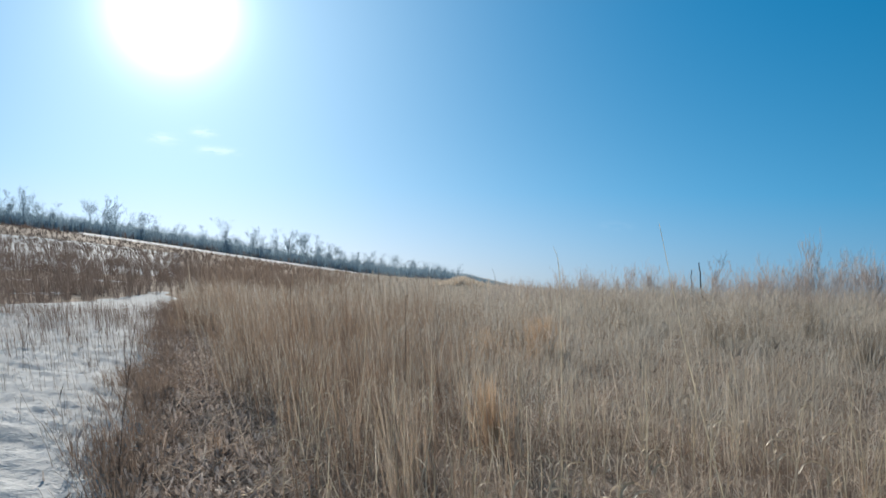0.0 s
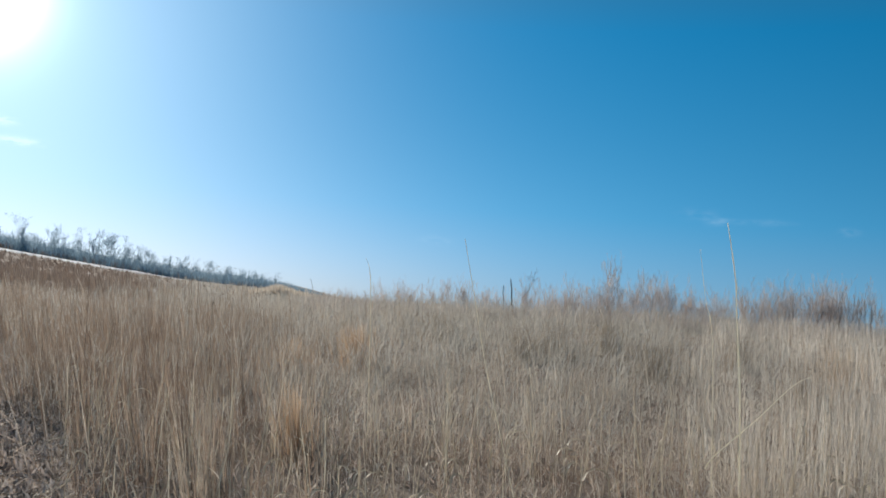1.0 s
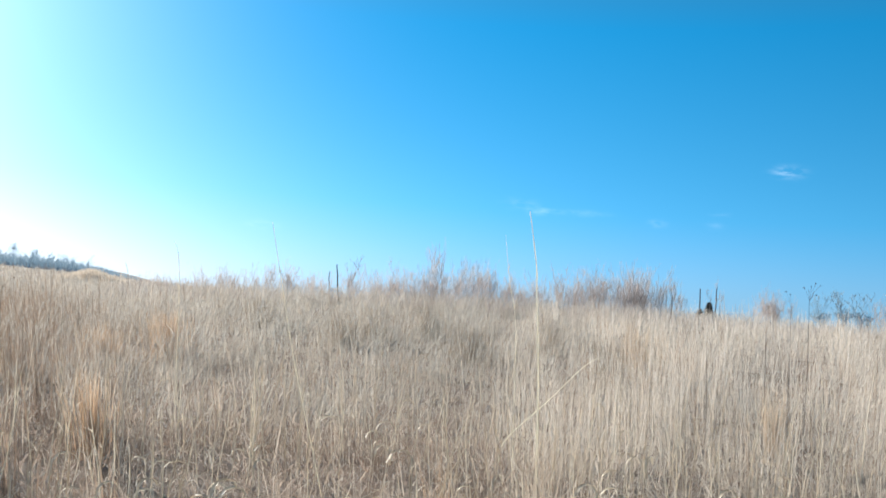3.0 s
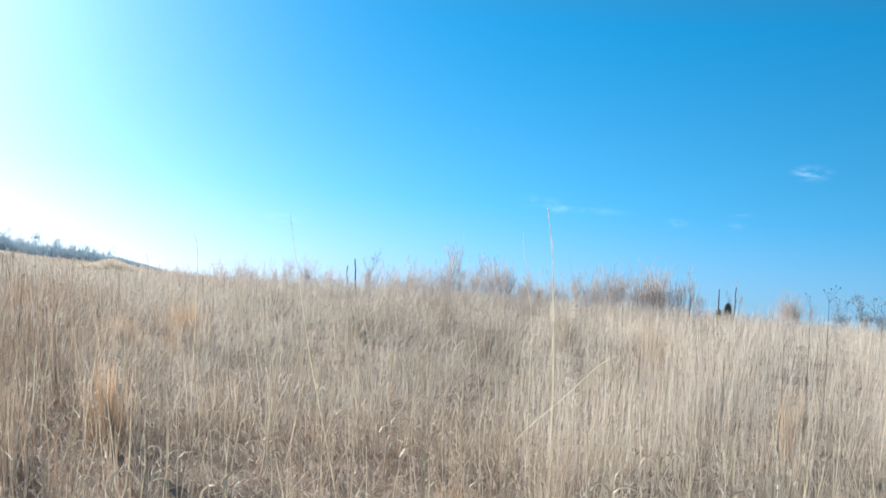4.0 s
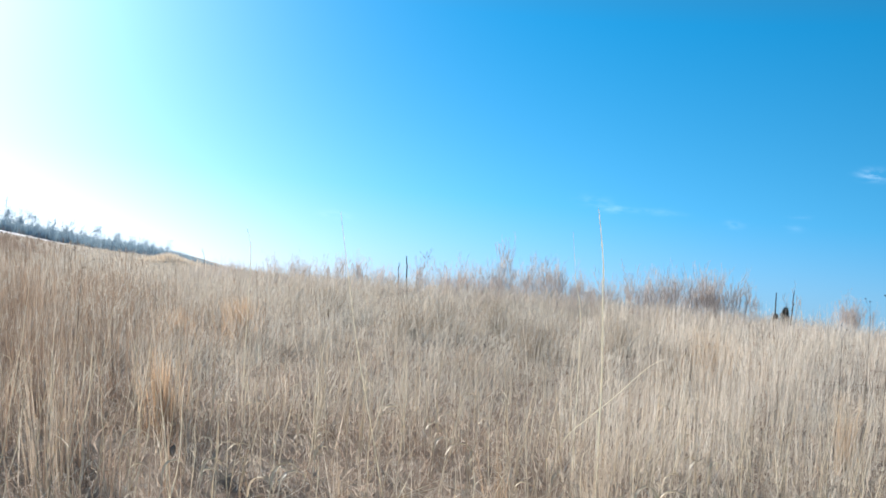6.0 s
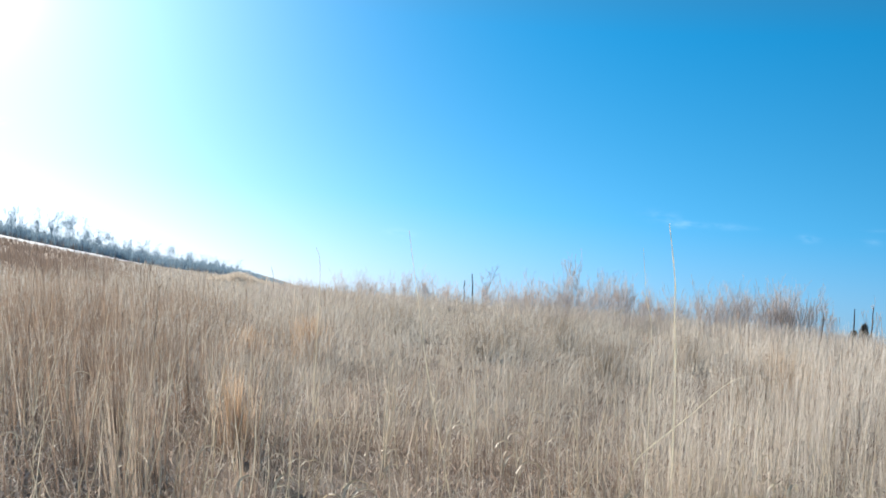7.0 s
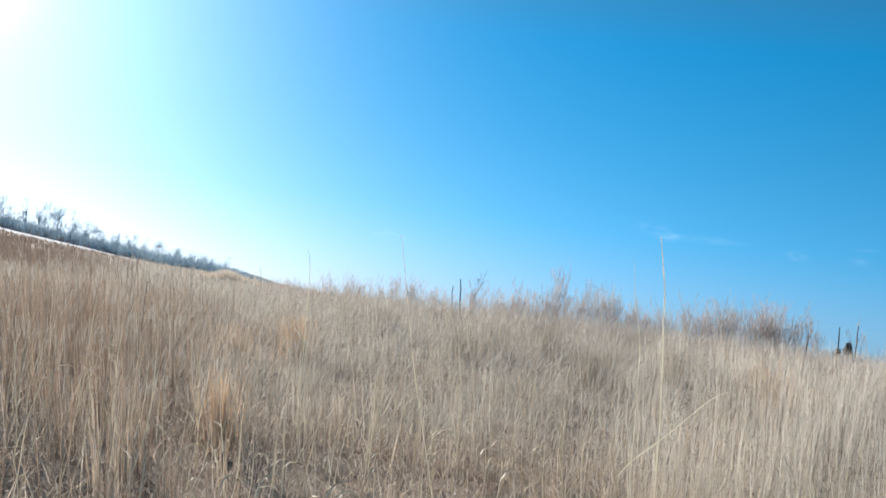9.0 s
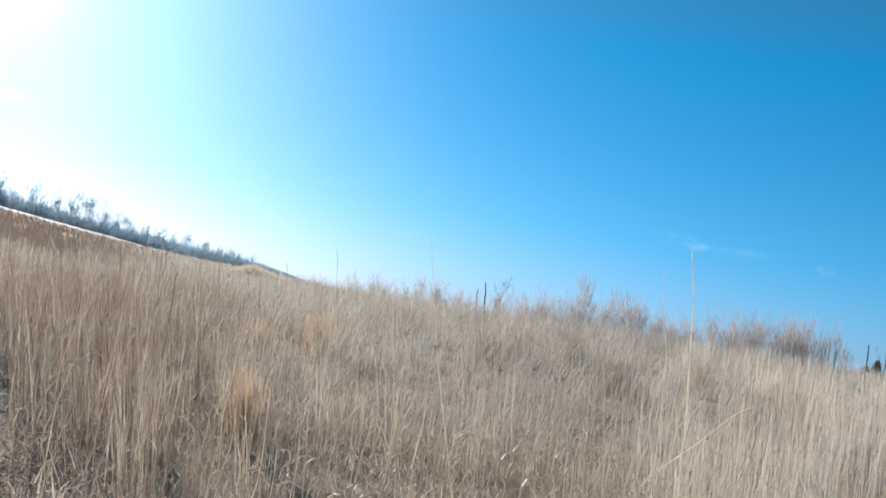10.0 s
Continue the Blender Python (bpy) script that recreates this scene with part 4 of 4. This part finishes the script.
def curled_leaf(at, tall, reach, turn, size):
    """A dry leaf that rises and folds over at its tip."""
    lines = []
    k = 12
    for i in range(k + 1):
        s = i / k
        if s < 0.62:
            p = Vector((0.10 * reach * s, 0, tall * s / 0.62))
        else:
            u = (s - 0.62) / 0.38
            a = u * math.pi * 0.95
            p = Vector((0.062 * reach + reach * 0.5 * (1 - math.cos(a)), 0, tall + reach * 0.45 * math.sin(a)))
        lines.append(p)
    bm = bmesh.new()
    rows = []
    for i, p in enumerate(lines):
        w = size * (0.16 if i / k < 0.5 else 0.16 + 0.6 * math.sin((i / k - 0.5) * 2 * math.pi * 0.9)) * 0.5 + 0.0008
        rows.append([bm.verts.new(p + Vector((0, -w, 0.25 * w))), bm.verts.new(p + Vector((0.15 * w, 0, -0.2 * w))), bm.verts.new(p + Vector((0, w, 0.25 * w)))])
    for a, b in zip(rows, rows[1:]):
        for j in (0, 1):
            bm.faces.new((a[j], a[j + 1], b[j + 1], b[j]))
    me = bpy.data.meshes.new("curled_leaf")
    bm.to_mesh(me)
    bm.free()
    for p in me.polygons:
        p.use_smooth = True
    me.materials.append(M_CURL)
    ob = new("curled_leaf", me)
    ob.matrix_basis = Matrix.LocRotScale(at, Euler((0, 0, turn)), None)
    return tagged(ob, "pale dry grass leaf curled over at its tip", "grass leaf", "curled leaves")


def build_fallen_straws():
    """Broken stems that lie on the litter, pale and slightly bent."""
    rng = random.Random(29)
    for k in range(44):
        if k < 20:
            az, d = rng.uniform(6.5, 15.0), rng.uniform(5.0, 7.2)
        else:
            az, d = rng.uniform(-32, 6), rng.uniform(5.0, 6.6)
        at = near(az, d, 0.03)
        turn, span = rng.gauss(0.5, 0.7) + rng.choice((0, 0, 3.1)), rng.uniform(0.22, 0.62)
        way = Vector((math.cos(turn), math.sin(turn), 0))
        lift = rng.uniform(0.02, 0.22)
        pts = []
        for f in (0, 0.35, 0.7, 1.0):
            p = at + way * span * f + Vector((rng.gauss(0, 0.012), rng.gauss(0, 0.012), lift * f ** 1.5))
            p.z = max(p.z, zat(p.x, p.y) + 0.015 + lift * f ** 1.5)
            pts.append(p)
        ob = stalk("fallen_straw", pts, rng.uniform(0.003, 0.005), 0.0014, M_STRAWSTEM, "broken pale straw lying on the litter", (0.5,))
        tagged(ob, group="fallen straws")


M_CURL = material("bleached_leaf", (0.55, 0.44, 0.30), (0.82, 0.73, 0.58), 0.5, 4, 60, 0.35, by="object")


def build_curls():
    rng = random.Random(11)
    chosen = ((-5.2, -6.7, 0.17), (-4.9, -8.9, 0.12), (-5.7, -11.6, 0.17), (-7.4, -13.4, 0.14), (-8.1, -6.4, 0.15), (-6.6, -8.7, 0.10), (-4.4, -12.4, 0.10), (-9.3, -13.0, 0.14), (-15.4, -8.3, 0.16),
              (-21.7, -8.5, 0.16), (-21.7, -10.3, 0.18), (8.6, -7.1, 0.2), (8.4, -7.7, 0.12), (13.3, -10.0, 0.2), (-20.6, -6.9, 0.13), (-20.5, -8.4, 0.14), (-15.2, -8.3, 0.16), (-11.3, -10.4, 0.16), (-36.5, -9.5, 0.14), (-24.5, -12.0, 0.12))
    places = [(rng.uniform(-46, 12), rng.uniform(-13.5, -5.5), rng.uniform(0.07, 0.14)) for _ in range(44)]
    for az, el, reach in (*chosen, *places):
        tip = rng.uniform(0.28, 0.52)
        d = min((EYE - tip) / math.tan(radians(-el)), 11.0)
        curled_leaf(near(az, d, -0.02), tip - 0.05, reach * rng.uniform(1.0, 1.3), rng.choice((0.2, -0.4, 0.3, 3.0)) + rng.uniform(-0.4, 0.4), 0.040)


def rust_tuft(seed, at, tall, wide, n, label, name="rust_grass_tuft", mat=None, group="rust-coloured grass tufts", slim=1.0):
    rng = np.random.default_rng(seed)
    a = rng.uniform(0, 6.283, n)
    r = np.abs(rng.normal(0, wide * 0.4, n))
    roots = np.stack([r * np.cos(a), r * np.sin(a), np.full(n, -0.03)], 1)
    v, f, _ = ribbons(rng, roots, tall * rng.uniform(0.55, 1.08, n), np.abs(rng.normal(0.03, 0.06, n)), np.abs(rng.normal(0.1, 0.15, n)), a, rng.uniform(0.003, 0.008, n) * slim * (1 + 0.04 * at.y), 4)
    ob = new(name, mesh_from(name, v, [f], mat or M_RUST))
    ob.matrix_basis = Matrix.Translation(at)
    tagged(ob, label, "grass tuft", group, "stuff" if name == "dark_grass_clump" else "")


def build_rust():
    for k, (az, d, tall, wide, n) in enumerate(((-6.0, 16, 0.85, 0.5, 300), (-2.1, 16, 0.65, 0.4, 190), (-1.9, 7.7, 0.74, 0.26, 150), (3.6, 6.6, 0.85, 0.22, 60), (2.2, 6.0, 0.75, 0.3, 50), (0.5, 5.0, 0.6, 0.35, 36), (4.4, 5.2, 0.65, 0.35, 36), (-3.0, 5.4, 0.65, 0.3, 30), (7.8, 5.8, 0.7, 0.35, 36), (5.0, 7.6, 1.0, 0.3, 60), (7.2, 7.0, 0.9, 0.3, 50), (9.0, 8.4, 1.05, 0.3, 60), (1.2, 9.5, 1.05, 0.3, 60), (11.0, 8.0, 0.95, 0.3, 50), (6.2, 9.6, 1.1, 0.35, 60), (-44.2, 9.8, 0.85, 0.26, 170),
                                                (-24, 5.6, 0.6, 0.12, 22), (15.5, 7.5, 0.3, 0.25, 60), (-36, 16, 1.15, 0.7, 260))):
        rust_tuft(400 + k, near(az, d), tall, wide, n // 2 if k > 2 and az > -10 else n, "brown bunch grass tuft in the tall dry grass" if k > 2 and az > -10 else "rust-orange bunch grass tuft among paler grass" if az > -30 else "golden bunch grass tuft among paler grass", mat=M_TALL if k > 2 and az > -10 else M_RUST if az > -30 else M_TAN)
    for k, (az, d, tall, wide, n) in enumerate(((4.6, 5.6, 0.95, 0.2, 44), (3.6, 5.9, 1.0, 0.16, 30), (-29.6, 5.9, 0.62, 0.15, 46), (-30.4, 6.3, 0.7, 0.12, 24), (-38.0, 6.0, 0.6, 0.14, 22), (-24.6, 5.6, 0.5, 0.12, 20), (-46.5, 6.2, 0.8, 0.2, 40), (-13.6, 5.7, 0.45, 0.14, 20))):
        rust_tuft(480 + k, near(az, d), tall, wide, n, "cluster of upright tan straw stems", "straw_tuft", M_CLUSTER, "straw clusters", 0.55)
    # clumps coloured dark to stand for shaded hollows in the meadow
    for k, (az, d, tall, wide, n) in enumerate(((-16.9, 19.5, 0.85, 1.2, 320), (-25.2, 17.5, 0.85, 1.1, 340), (-18.4, 21.5, 0.9, 1.1, 260), (-22.5, 23, 0.95, 1.0, 400), (-34.0, 15, 0.9, 0.6, 260), (-11.5, 24, 0.9, 1.1, 300), (-30.5, 21, 0.95, 0.9, 300))):
        rust_tuft(450 + k, near(az, d), tall, wide, n, "grass clump coloured dark for a shaded gap in the pale meadow", "dark_grass_clump", M_SHADECLUMP, "darker grass clumps")


def seed_plant(az, d, heads, top):
    at = near(az, d, -0.03)
    t = thing("seed_head_plant", at, "dead weed with round black seed heads on thin stems", "weed", "seed-head weeds")
    fork = Vector(aim(az + 0.02, top - 0.8, d)) - at
    v, f = tubes([([(0, 0, 0), tuple(fork * 0.5 + Vector((0.02, 0, 0))), tuple(fork)], [0.0028, 0.0024, 0.002])], 5)
    part("stem", mesh_from("stem", v, f, M_POST), t)
    for ha, he, r in heads:
        p = Vector(aim(ha, he, d)) - at
        mid = (p + fork) / 2 + Vector((0, 0, 0.02))
        v, f = tubes([([tuple(fork), tuple(mid), tuple(p)], [0.0016, 0.0014, 0.0012])], 4)
        part("branch", mesh_from("branch", v, f, M_WEED), t)
        bm = bmesh.new()
        bmesh.ops.create_icosphere(bm, subdivisions=2, radius=r)
        for q in bm.verts:
            q.co *= 1 + 0.18 * noise.noise(q.co * 220)
            q.co.z *= 0.8
            q.co += p
        me = bpy.data.meshes.new("seed_head")
        bm.to_mesh(me)
        bm.free()
        me.materials.append(M_SEED)
        part("seed_head", me, t)


def build_seed_plants():
    seed_plant(-45.8, 11.0, [(-45.45, 1.85, 0.0084), (-45.85, 1.95, 0.0078), (-46.1, 2.15, 0.0084), (-46.35, 2.05, 0.0078), (-46.15, 1.45, 0.0084), (-45.7, 1.7, 0.0065)], 1.9)
    seed_plant(-44.8, 11.6, [(-44.45, 1.55, 0.0091), (-44.7, 1.4, 0.0084)], 1.4)
    seed_plant(-43.4, 9.0, [(-43.0, -0.5, 0.0065), (-43.6, -0.4, 0.0065), (-43.3, -0.2, 0.0059)], -0.3)
    seed_plant(3.9, 9.0, [(4.5, -0.42, 0.0075), (3.3, -0.86, 0.0075), (3.85, -1.45, 0.007)], -0.7)
    seed_plant(4.6, 12.0, [(5.3, 0.92, 0.009), (3.45, 0.86, 0.009)], 0.6)
    seed_plant(11.0, 12.0, [(11.2, 1.8, 0.01), (10.7, 1.2, 0.008)], 1.0)
    rng = np.random.default_rng(440)
    for az, d, tall in ((26.3, 13.0, 0.65), (21.6, 7.0, 0.8), (21.0, 9.5, 0.25), (24.5, 10.0, 0.25), (22.0, 18.0, 0.5)):
        lines = {}
        grow(rng, (0, 0, -0.03), (rng.normal(0, 0.06), 0, 1), tall, 0.005, 1, 0.3, (2,), lines, 0.05, 0.4)
        at = near(az, d)
        v, f = tubes([(p, [max(q, 0.0025) for q in r]) for k in lines for p, r in lines[k]], 5)
        ob = new("snow_twig", mesh_from("snow_twig", v, f, M_POST))
        ob.matrix_basis = Matrix.Translation(at)
        tagged(ob, "dark bare twig standing in the snow", "twig", "twigs in the snow")


def build_curly_litter():
    rng = np.random.default_rng(160)
    n = 10000
    x, y = scatter(rng, n, -56, 14, 4.3, 11)
    m = field(x, y) & (waves(x, y, 1.3, 67) + rng.uniform(-0.7, 1.0, n) > 0)
    x, y = x[m], y[m]
    c = len(x)
    r = roots_of(x, y)
    r[:, 2] += rng.uniform(0.0, 0.28, c)
    q = ribbons(rng, r, rng.uniform(0.06, 0.20, c), rng.uniform(0.0, 1.1, c), rng.uniform(0.8, 3.4, c), rng.uniform(0, 6.283, c), rng.uniform(0.0035, 0.009, c), 4, 1.3, 0.3)
    stuff("curly_litter", [q], M_CURLS, "bleached curled leaf ends among the flattened grass", "grass litter")


M_CURLS = material("bleached_curls", (0.32, 0.24, 0.175), (0.94, 0.87, 0.77), 0.5, 4, 60, 0.4)


def build_straw_stems():
    """Single upright stems that stand clear of the low grass, each with a dry leaf."""
    g = np.random.default_rng(170)
    rng = random.Random(17)
    firsts = []
    for k in range(7):
        tall = (0.72, 0.85, 0.95, 1.05, 0.78, 0.9, 1.12)[k]
        s = np.linspace(0, 1, 9)
        bend = g.uniform(0.02, 0.16)
        pts = np.stack([bend * s ** 2 + 0.008 * np.sin(s * 9 + k), 0.02 * g.normal() * s, tall * s], 1)
        rad = 0.0042 * (1 - 0.6 * s)
        rad[[3, 6]] *= 1.5
        v, f = tubes([(pts, rad)], 4)
        ob = new("dry_grass_plant", mesh_from("dry_grass_plant", v, f, M_STRAWSTEM))
        tagged(ob, "single upright pale dry grass plant with curled leaf", "grass plant", "upright grass plants")
        for q in range(1 + k % 2):
            j = 3 + 3 * q
            v, f, _ = ribbons(g, pts[j:j + 1], np.array([g.uniform(0.08, 0.22)]), np.array([0.15]), np.array([g.uniform(0.5, 2.6)]), np.array([g.uniform(-0.8, 0.8) + math.pi * (k % 2)]), np.array([g.uniform(0.003, 0.006)]), 6, 1.3, 0.2)
            part("leaf", mesh_from("leaf", v, [f], M_STRAWSTEM), ob)
        firsts.append(ob)
    used = 0
    while used < 290:
        az, d = rng.uniform(-52, 12), math.sqrt(rng.uniform(4.6 ** 2, 8.8 ** 2))
        at = spot(az, d, -0.02)
        if not field(np.array([at.x]), np.array([at.y]))[0]:
            continue
        m = Matrix.LocRotScale(at, Euler((rng.gauss(-WIND[1], 0.06), rng.gauss(WIND[0], 0.08), rng.uniform(-0.6, 0.6) + rng.choice((0, 3.14)))), None)
        src = firsts[used % 7]
        size = rng.uniform(0.75, 1.1) * (0.75 + 0.25 * min(1, (d - 4.6) / 2.5))
        if used < 7:
            src.matrix_basis = m @ Matrix.Diagonal((1, 1, size, 1))
        else:
            c = copy_thing(src, m)
            c.matrix_basis = m @ Matrix.Diagonal((1, 1, size, 1))
        used += 1


build_stalks()
build_fallen_straws()
build_curls()
build_curly_litter()
build_straw_stems()
build_rust()
build_seed_plants()
